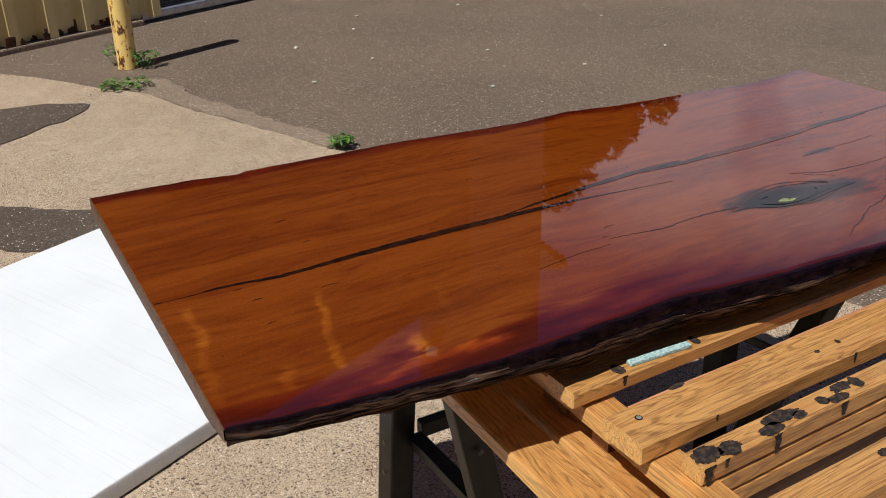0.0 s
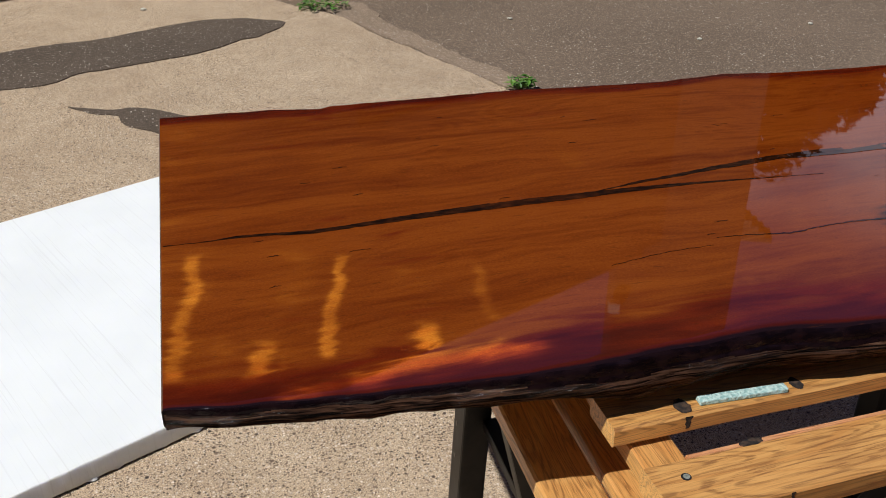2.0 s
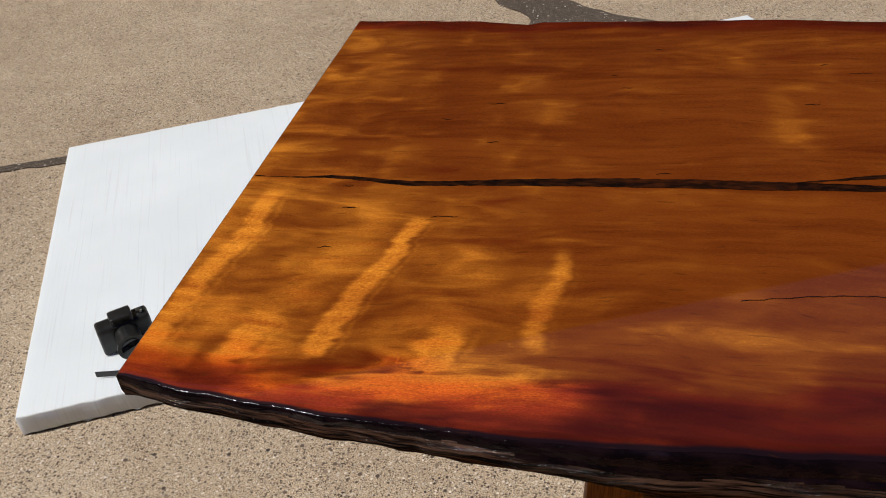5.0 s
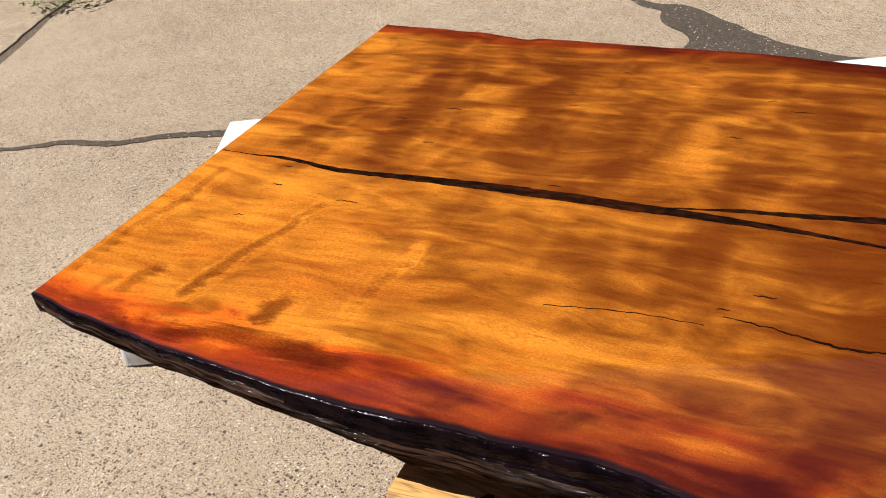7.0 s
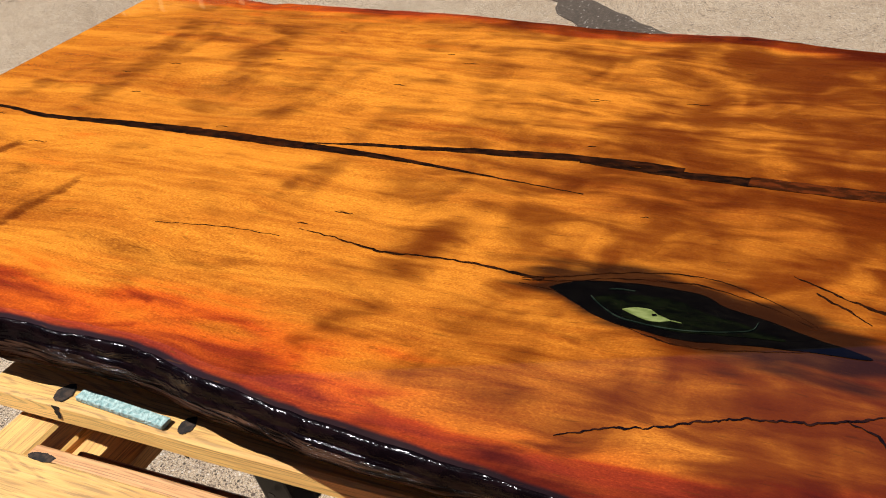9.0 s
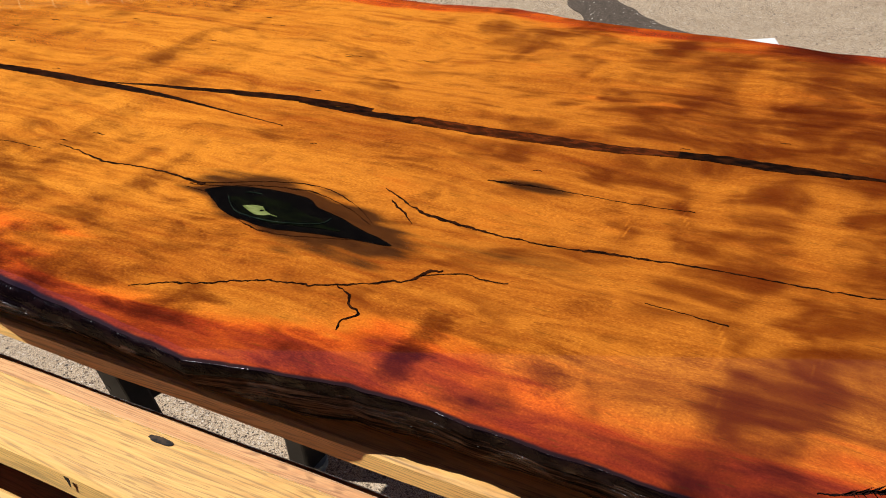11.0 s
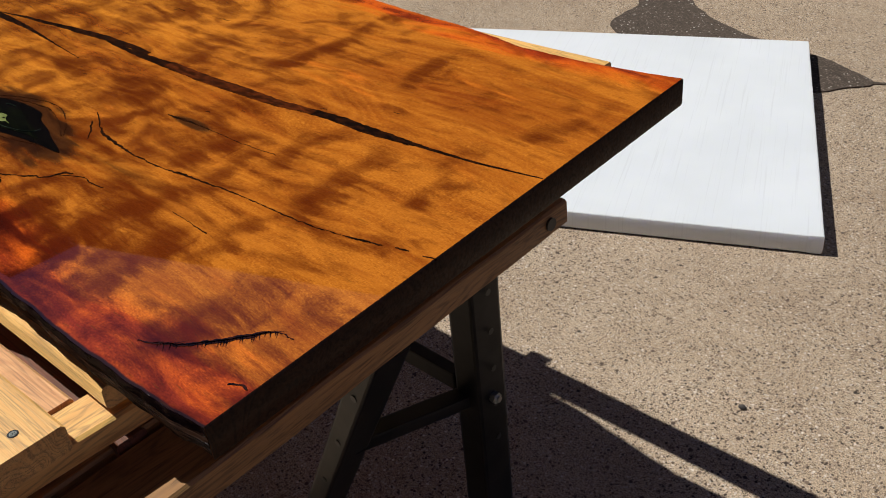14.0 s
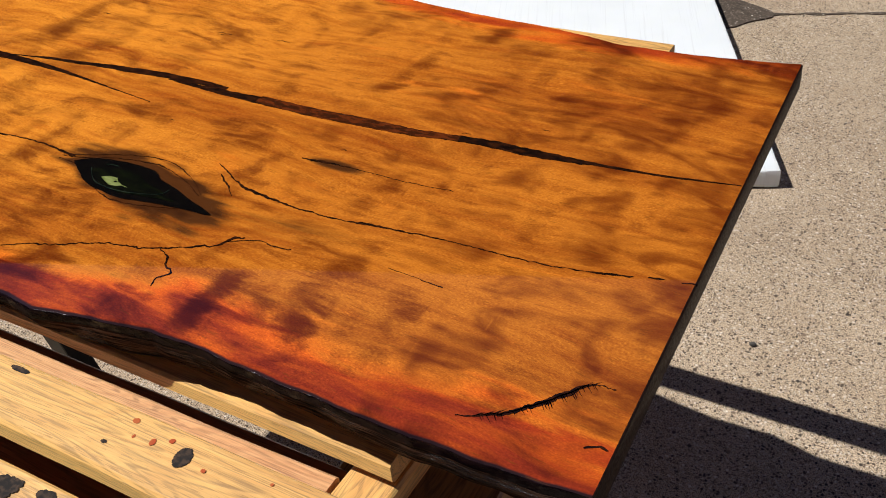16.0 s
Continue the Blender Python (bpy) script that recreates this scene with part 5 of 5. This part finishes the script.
    # bark edges: rounded lip, ridged side, ragged foot
    def live_edge(edge_y, sign, xmax, thick):
        bm = bmesh.new()
        n = 700
        steps = 26

        def profile(ledge, under):
            """A rolled lip, a wet ledge below it, then the undercut bark."""
            out = []
            for k in range(steps + 1):
                if k <= 9:
                    th = k / 9 * 1.45
                    out.append((0.0042 * math.sin(th), 0.30 * (1 - math.cos(th))))
                elif k <= 17:
                    th = (k - 9) / 8 * 1.5
                    o1, d1 = 0.0042 + 0.0030 * math.sin(th), 0.264 + 0.30 * (1 - math.cos(th))
                    o2, d2 = 0.0042 + 0.0022 * math.sin(th), 0.264 + 0.28 * (k - 9) / 8
                    out.append((o2 + (o1 - o2) * ledge, d2 + (d1 - d2) * ledge))
                else:
                    th = (k - 17) / (steps - 17)
                    o0, d0 = 0.0064 + 0.0008 * ledge, 0.544
                    out.append((o0 * math.cos(th * 1.75), d0 + (1 - d0) * th))
            return [(o - under * max(0.0, (d - 0.2) / 0.8), d) for o, d in out] + [(-0.03, 1.0)]

        rows = []
        for i in range(n + 1):
            x = xmax * i / n
            ends = min(1.0, min(x, xmax - x) / 0.02)
            row = []
            fat = interp(x, [(0, 0.6), (0.25, 0.8), (0.40, 1.5), (0.80, 1.5), (0.95, 0.7), (1.05, 0.3), (1.5, 0.35)]) if sign < 0 else 0.35
            bulge = fat * (1.0 + 0.6 * noise.noise((x * 6, sign * 3.0, 4.0)))
            deep = (interp(x, thick) if sign < 0 else 0.031) * (1.0 + 0.12 * noise.noise((x * 9, sign * 5.0, 1.0)))
            ledge = max(0.0, min(1.0, 0.55 + 1.3 * noise.noise((x * 9, 7.0, sign)))) * (interp(x, [(0, 0.3), (0.35, 0.6), (0.5, 1), (0.8, 1), (1.0, 0.4), (1.5, 0.2)]))
            prof = profile(ledge, interp(x, [(0, 0.0), (0.75, 0.0), (0.95, 0.018), (1.25, 0.020), (1.5, 0.004)]) if sign < 0 else 0.004)
            for k, (o, d) in enumerate(prof):
                amp = (0.16 + 0.90 * min(1.0, max(0.0, (k - 10) / 12))) * fat
                z = d * deep + (shoulder(x) * (1 - d) if sign < 0 else 0.0)
                zz = z + 0.006 * noise.noise((x * 7, 3.0, sign))
                rough = amp * (noise.noise((x * 6, zz * 90, sign)) * 0.0014 + noise.noise((x * 22, zz * 300, sign + 4)) * 0.0007 + noise.noise((x * 60, zz * 800, sign)) * 0.0004)
                row.append(bm.verts.new((x, edge_y(x) + sign * (o * bulge + rough) * ends, TOP - z + (noise.noise((x * 28, 3.0, sign)) * 0.003 if k > steps - 3 else 0.0))))
            rows.append(row)
        for a, b in zip(rows, rows[1:]):
            for k in range(len(prof) - 1):
                q = (a[k], a[k + 1], b[k + 1], b[k])
                f = bm.faces.new(q if sign < 0 else q[::-1])
                f.material_index = 0 if k < 8 + 4 * (0.30 < a[0].co.x < 0.90 and sign < 0) + 3 * noise.noise((a[0].co.x * 12, 1.0, sign)) else 1
        return bm

    part("live_edge", live_edge(near_y, -1, 1.490, [(0, 0.021), (0.25, 0.028), (0.34, 0.034), (0.42, 0.047), (0.60, 0.045), (0.75, 0.038), (0.90, 0.036), (1.02, 0.039), (1.12, 0.036), (1.35, 0.034), (1.5, 0.030)]), [LIP, BARK], s, "dark resin-coated bark edge", True)
    part("live_edge", live_edge(far_y, 1, 1.452, 0), [LIP_RED, BARK], s, "dark bark edge", True)
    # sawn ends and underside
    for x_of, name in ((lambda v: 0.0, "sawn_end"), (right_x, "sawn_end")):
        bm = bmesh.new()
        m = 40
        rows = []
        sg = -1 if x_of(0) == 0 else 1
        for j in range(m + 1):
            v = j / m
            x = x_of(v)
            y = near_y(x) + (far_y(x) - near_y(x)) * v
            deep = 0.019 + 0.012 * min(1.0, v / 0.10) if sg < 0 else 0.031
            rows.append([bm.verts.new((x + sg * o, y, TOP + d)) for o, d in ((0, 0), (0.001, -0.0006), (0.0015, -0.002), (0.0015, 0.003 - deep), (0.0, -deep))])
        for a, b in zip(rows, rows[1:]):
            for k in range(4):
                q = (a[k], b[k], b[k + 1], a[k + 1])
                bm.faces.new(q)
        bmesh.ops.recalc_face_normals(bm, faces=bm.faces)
        # left end takes the sunlit tone, right end the shaded one
        part(name, bm, END_GRAIN_LIT if sg < 0 else END_GRAIN_SHADED, s, "brown sawn end grain", True)
    bm = bmesh.new()
    m = 60
    rows = [[bm.verts.new((right_x(v) * i / m, near_y(right_x(v) * i / m) * (1 - v) + far_y(right_x(v) * i / m) * v, TOP - 0.024)) for v in (0.02, 0.98)] for i in range(m + 1)]
    for a, b in zip(rows, rows[1:]):
        bm.faces.new((a[0], a[1], b[1], b[0]))
    part("underside", bm, OAK_DARK, s)

    # cracks filled with resin: (x, y, half width in mm)
    def crack(pts, material, jag, freq, label, z=0.0004, seed=0.0, feathers=0):
        rndf = random.Random(seed)
        bm = bmesh.new()
        run = [Vector((p[0], p[1], p[2] * (0.75 if freq >= 90 else 1.0) / 1000)) for p in spline(pts, 0.0015 if freq >= 90 else 0.0025)]
        if freq >= 90:
            for p in run:
                p.y += (0.0022 if freq >= 130 else 0.0010) * noise.noise((p.x * (150 if freq >= 130 else 90), seed, p.y * 90)) + (0.0012 if freq >= 130 else 0.0006) * noise.noise((p.x * 420, seed, p.y * 300))
        ribbon(bm, run, TOP + z, 0.002, jag / 1000, freq * 1.6, seed)
        for k in range(feathers):
            p = run[int((0.12 + 0.75 * rndf.random()) * len(run))]
            ln, up = 0.002 + 0.0075 * rndf.random() ** 1.5, 0.75 + 0.5 * rndf.random()
            q = (p.x + ln * 0.8, p.y + ln * up * (1 if rndf.random() > 0.35 else -0.8))
            vs = [bm.verts.new(v) for v in ((p.x - 0.0005, p.y, TOP + z), (p.x + 0.0006, p.y, TOP + z), (q[0], q[1], TOP + z))]
            f = bm.faces.new(vs)
            f.normal_update()
            if f.normal.z < 0:
                f.normal_flip()
        part("crack", bm, material, s, label)

    crack([(0.002, 0.280, 0.7), (0.045, 0.2795, 0.9), (0.09, 0.281, 2.7), (0.135, 0.275, 3.5), (0.159, 0.2725, 4.3), (0.20, 0.274, 4.1), (0.265, 0.278, 5.7), (0.32, 0.280, 6.8), (0.368, 0.281, 7.6)],
          RESIN, 1.4, 60, "black resin-filled crack")
    crack([(0.355, 0.2808, 7.0), (0.42, 0.281, 7.0), (0.463, 0.2805, 6.8), (0.50, 0.2805, 6.2)], RESIN_BROWN, 1.0, 60, "brown resin-filled crack", 0.0006, 3)
    crack([(0.49, 0.2805, 6.2), (0.54, 0.2805, 5.4), (0.59, 0.279, 4.1), (0.638, 0.276, 2.4), (0.702, 0.270, 1.2), (0.79, 0.262, 0.4)], RESIN, 0.9, 70, "black resin-filled crack", 0.0004, 5)
    crack([(0.49, 0.2845, 0.7), (0.52, 0.290, 1.2), (0.56, 0.2975, 2.4), (0.61, 0.303, 3.5), (0.665, 0.3105, 4.9), (0.715, 0.315, 5.9)], RESIN, 1.2, 60, "black resin-filled crack", 0.0004, 8)
    crack([(0.708, 0.3145, 5.9), (0.76, 0.320, 5.7), (0.82, 0.3225, 4.9), (0.86, 0.322, 3.5)], RESIN_BROWN, 1.2, 60, "brown resin-filled crack", 0.0006, 11)
    crack([(0.77, 0.3145, 1.6), (0.82, 0.3135, 3.5), (0.88, 0.314, 5.9), (0.93, 0.316, 7.6)], RESIN, 1.2, 60, "black resin-filled crack", 0.0005, 13)
    crack([(0.915, 0.316, 7.6), (1.0, 0.3165, 8.1), (1.06, 0.320, 8.4), (1.12, 0.3225, 7.0), (1.18, 0.331, 5.1)], RESIN_RED, 1.2, 60, "red-brown resin-filled crack", 0.0006, 15)
    crack([(1.165, 0.329, 5.4), (1.215, 0.3345, 6.2), (1.26, 0.335, 6.8), (1.30, 0.338, 4.6), (1.33, 0.341, 2.2)], RESIN, 1.6, 80, "black resin-filled crack", 0.0005, 17)
    crack([(1.32, 0.340, 2.2), (1.387, 0.346, 1.6), (1.43, 0.353, 1.2), (1.466, 0.3595, 0.7)], RESIN, 0.7, 80, "thin dark crack", 0.0004, 19)
    crack([(0.446, 0.121, 0.3), (0.51, 0.131, 0.5), (0.569, 0.133, 0.3)], RESIN_BROWN, 0.5, 90, "hairline crack", 0.0004, 21)
    crack([(0.580, 0.147, 0.3), (0.61, 0.1445, 0.8), (0.636, 0.1405, 1.5), (0.664, 0.136, 1.4), (0.712, 0.141, 1.0), (0.759, 0.141, 1.6), (0.80, 0.137, 3.0)], RESIN, 1.2, 90, "dark crack running into the knot", 0.0004, 23)
    crack([(0.861, -0.011, 0.4), (0.883, 0.003, 0.9), (0.914, 0.015, 0.8), (0.936, 0.027, 1.0), (0.963, 0.039, 0.8), (0.991, 0.046, 1.0), (1.016, 0.055, 1.0), (1.040, 0.067, 0.9),
           (1.052, 0.075, 1.6), (1.062, 0.078, 1.0), (1.068, 0.087, 2.4), (1.074, 0.099, 2.0), (1.082, 0.101, 0.8)], RESIN, 1.3, 140, "jagged black crack", 0.0004, 25)
    crack([(1.016, 0.055, 0.9), (1.031, 0.050, 1.0), (1.042, 0.039, 1.3), (1.054, 0.033, 1.4), (1.047, 0.022, 1.2), (1.050, 0.011, 0.6)], RESIN, 1.0, 140, "jagged black crack", 0.0004, 27)
    crack([(1.069, 0.090, 0.7), (1.098, 0.104, 0.6), (1.115, 0.103, 0.7), (1.135, 0.106, 0.8)], RESIN, 0.7, 120, "fine black crack", 0.0004, 29)
    crack([(1.373, 0.002, 0.5), (1.399, 0.016, 1.6), (1.419, 0.035, 2.8), (1.432, 0.051, 3.4), (1.443, 0.068, 2.0), (1.452, 0.073, 0.7), (1.466, 0.076, 0.4)], RESIN, 1.0, 260, "feathered black crack", 0.0004, 31, 170)
    crack([(0.968, 0.192, 0.5), (0.99, 0.181, 1.0), (1.008, 0.173, 0.8), (1.03, 0.166, 2.2), (1.06, 0.163, 2.0), (1.099, 0.161, 1.0), (1.156, 0.163, 0.8), (1.175, 0.167, 1.8), (1.21, 0.171, 1.0), (1.262, 0.177, 0.6),
           (1.340, 0.181, 0.6), (1.388, 0.189, 0.7), (1.418, 0.196, 1.6), (1.428, 0.199, 0.6)], RESIN, 1.2, 110, "long fine black crack", 0.0004, 33)
    crack([(0.985, 0.176, 0.5), (1.0, 0.166, 1.4), (1.012, 0.158, 1.0), (1.022, 0.150, 0.4)], RESIN, 0.9, 120, "short black crack", 0.0004, 35)
    crack([(1.439, 0.203, 0.8), (1.447, 0.2045, 1.4), (1.452, 0.2055, 0.5)], RESIN, 0.5, 120, "small black fleck", 0.0004, 37)
    crack([(1.466, 0.208, 0.6), (1.478, 0.211, 0.9)], RESIN, 0.3, 120, "small black fleck", 0.0004, 39)
    crack([(1.232, 0.122, 0.3), (1.263, 0.121, 0.4), (1.290, 0.119, 0.8)], RESIN, 0.4, 120, "hairline crack", 0.0004, 41)
    crack([(1.045, 0.235, 0.8), (1.062, 0.237, 2.2), (1.08, 0.2385, 1.6), (1.10, 0.240, 0.5), (1.175, 0.241, 0.3), (1.224, 0.246, 0.3)], RESIN, 1.0, 120, "dark bark pocket", 0.0004, 43)
    crack([(1.468, 0.018, 0.8), (1.478, 0.022, 1.6), (1.484, 0.022, 0.6)], RESIN, 0.8, 160, "small black fleck", 0.0004, 45)
    rnd = random.Random(8)
    for k in range(26):
        x, y = 0.08 + 1.3 * rnd.random(), 0.10 + 0.48 * rnd.random()
        ln = 0.006 + 0.018 * rnd.random()
        crack([(x, y, 0.2), (x + ln * 0.5, y + 0.001, 0.5 + 0.6 * rnd.random()), (x + ln, y + 0.001, 0.2)], RESIN_BROWN, 0.4, 150, "small dark fleck", 0.0003, 50 + k)

    # the knot: a pool of green-black resin with a lime window
    pool = [(0.808, 0.130), (0.822, 0.141), (0.850, 0.150), (0.886, 0.154), (0.915, 0.151), (0.932, 0.142), (0.957, 0.136), (0.988, 0.1275),
            (1.026, 0.1165), (0.985, 0.1105), (0.933, 0.103), (0.900, 0.100), (0.860, 0.104), (0.832, 0.117)]
    for name, ring, z, mt, wob, label in (
            ("resin_pool", pool, 0.0005, RESIN_BLACK, 0.003, "pool of black resin in a knot"),
            ("resin_core", [(0.892 + (x - 0.89) * 0.60, 0.124 + (y - 0.127) * 0.62) for x, y in pool], 0.0008, RESIN_GREEN, 0.003, "deep green resin core"),
            ("resin_window", [(0.865, 0.1195), (0.872, 0.1235), (0.884, 0.1250), (0.890, 0.1205), (0.900, 0.1165), (0.893, 0.1135), (0.884, 0.1125), (0.874, 0.1155)], 0.0011, RESIN_LIME, 0.001, "lime-tinted resin window")):
        bm = bmesh.new()
        sheet(bm, ring, TOP - 0.002, TOP + z, wob, 0.004, 4.0)
        part(name, bm, mt, s, label)
    crack([(0.840, 0.128, 0.3), (0.849, 0.120, 0.3), (0.866, 0.110, 0.45), (0.897, 0.1075, 0.35), (0.925, 0.112, 0.45), (0.950, 0.121, 0.3), (0.954, 0.131, 0.2)], RESIN_TEAL, 0.4, 80, "pale rim line in the resin", 0.0012, 71)
    crack([(0.850, 0.139, 0.2), (0.858, 0.1415, 0.5), (0.868, 0.142, 0.2)], RESIN_TEAL, 0.3, 80, "pale rim line in the resin", 0.0012, 73)
    crack([(0.900, 0.1165, 0.5), (0.907, 0.116, 0.3)], RESIN_LIME, 0.2, 80, "lime thread in the resin", 0.0012, 75)
    bm = bmesh.new()
    box(bm, (0.0030, 0.0022, 0.0006), pose(0.8875, 0.1188, TOP + 0.0012, 0, 0, 20))
    part("inclusion", bm, RESIN_GREEN, s, "dark fleck in the lime window")
    for k, (dy, grow) in enumerate(((0.010, 1.0), (0.016, 1.25), (-0.006, 1.0))):
        s1 = 1 if dy > 0 else -1
        crack([(0.785, 0.130 + dy * 0.3, 0.3), (0.82, 0.132 + dy, 0.7), (0.86, 0.130 + s1 * 0.021 * grow + dy * 0.5, 0.5), (0.91, 0.127 + s1 * 0.030 * grow + dy * 0.5, 0.7),
               (0.955, 0.126 + s1 * 0.022 * grow + dy * 0.4, 0.4), (0.99, 0.124 + s1 * 0.012 * grow, 0.2)], RESIN_BROWN, 0.8, 90, "dark swirl line round the knot", 0.0004, 61 + k)


build_slab()
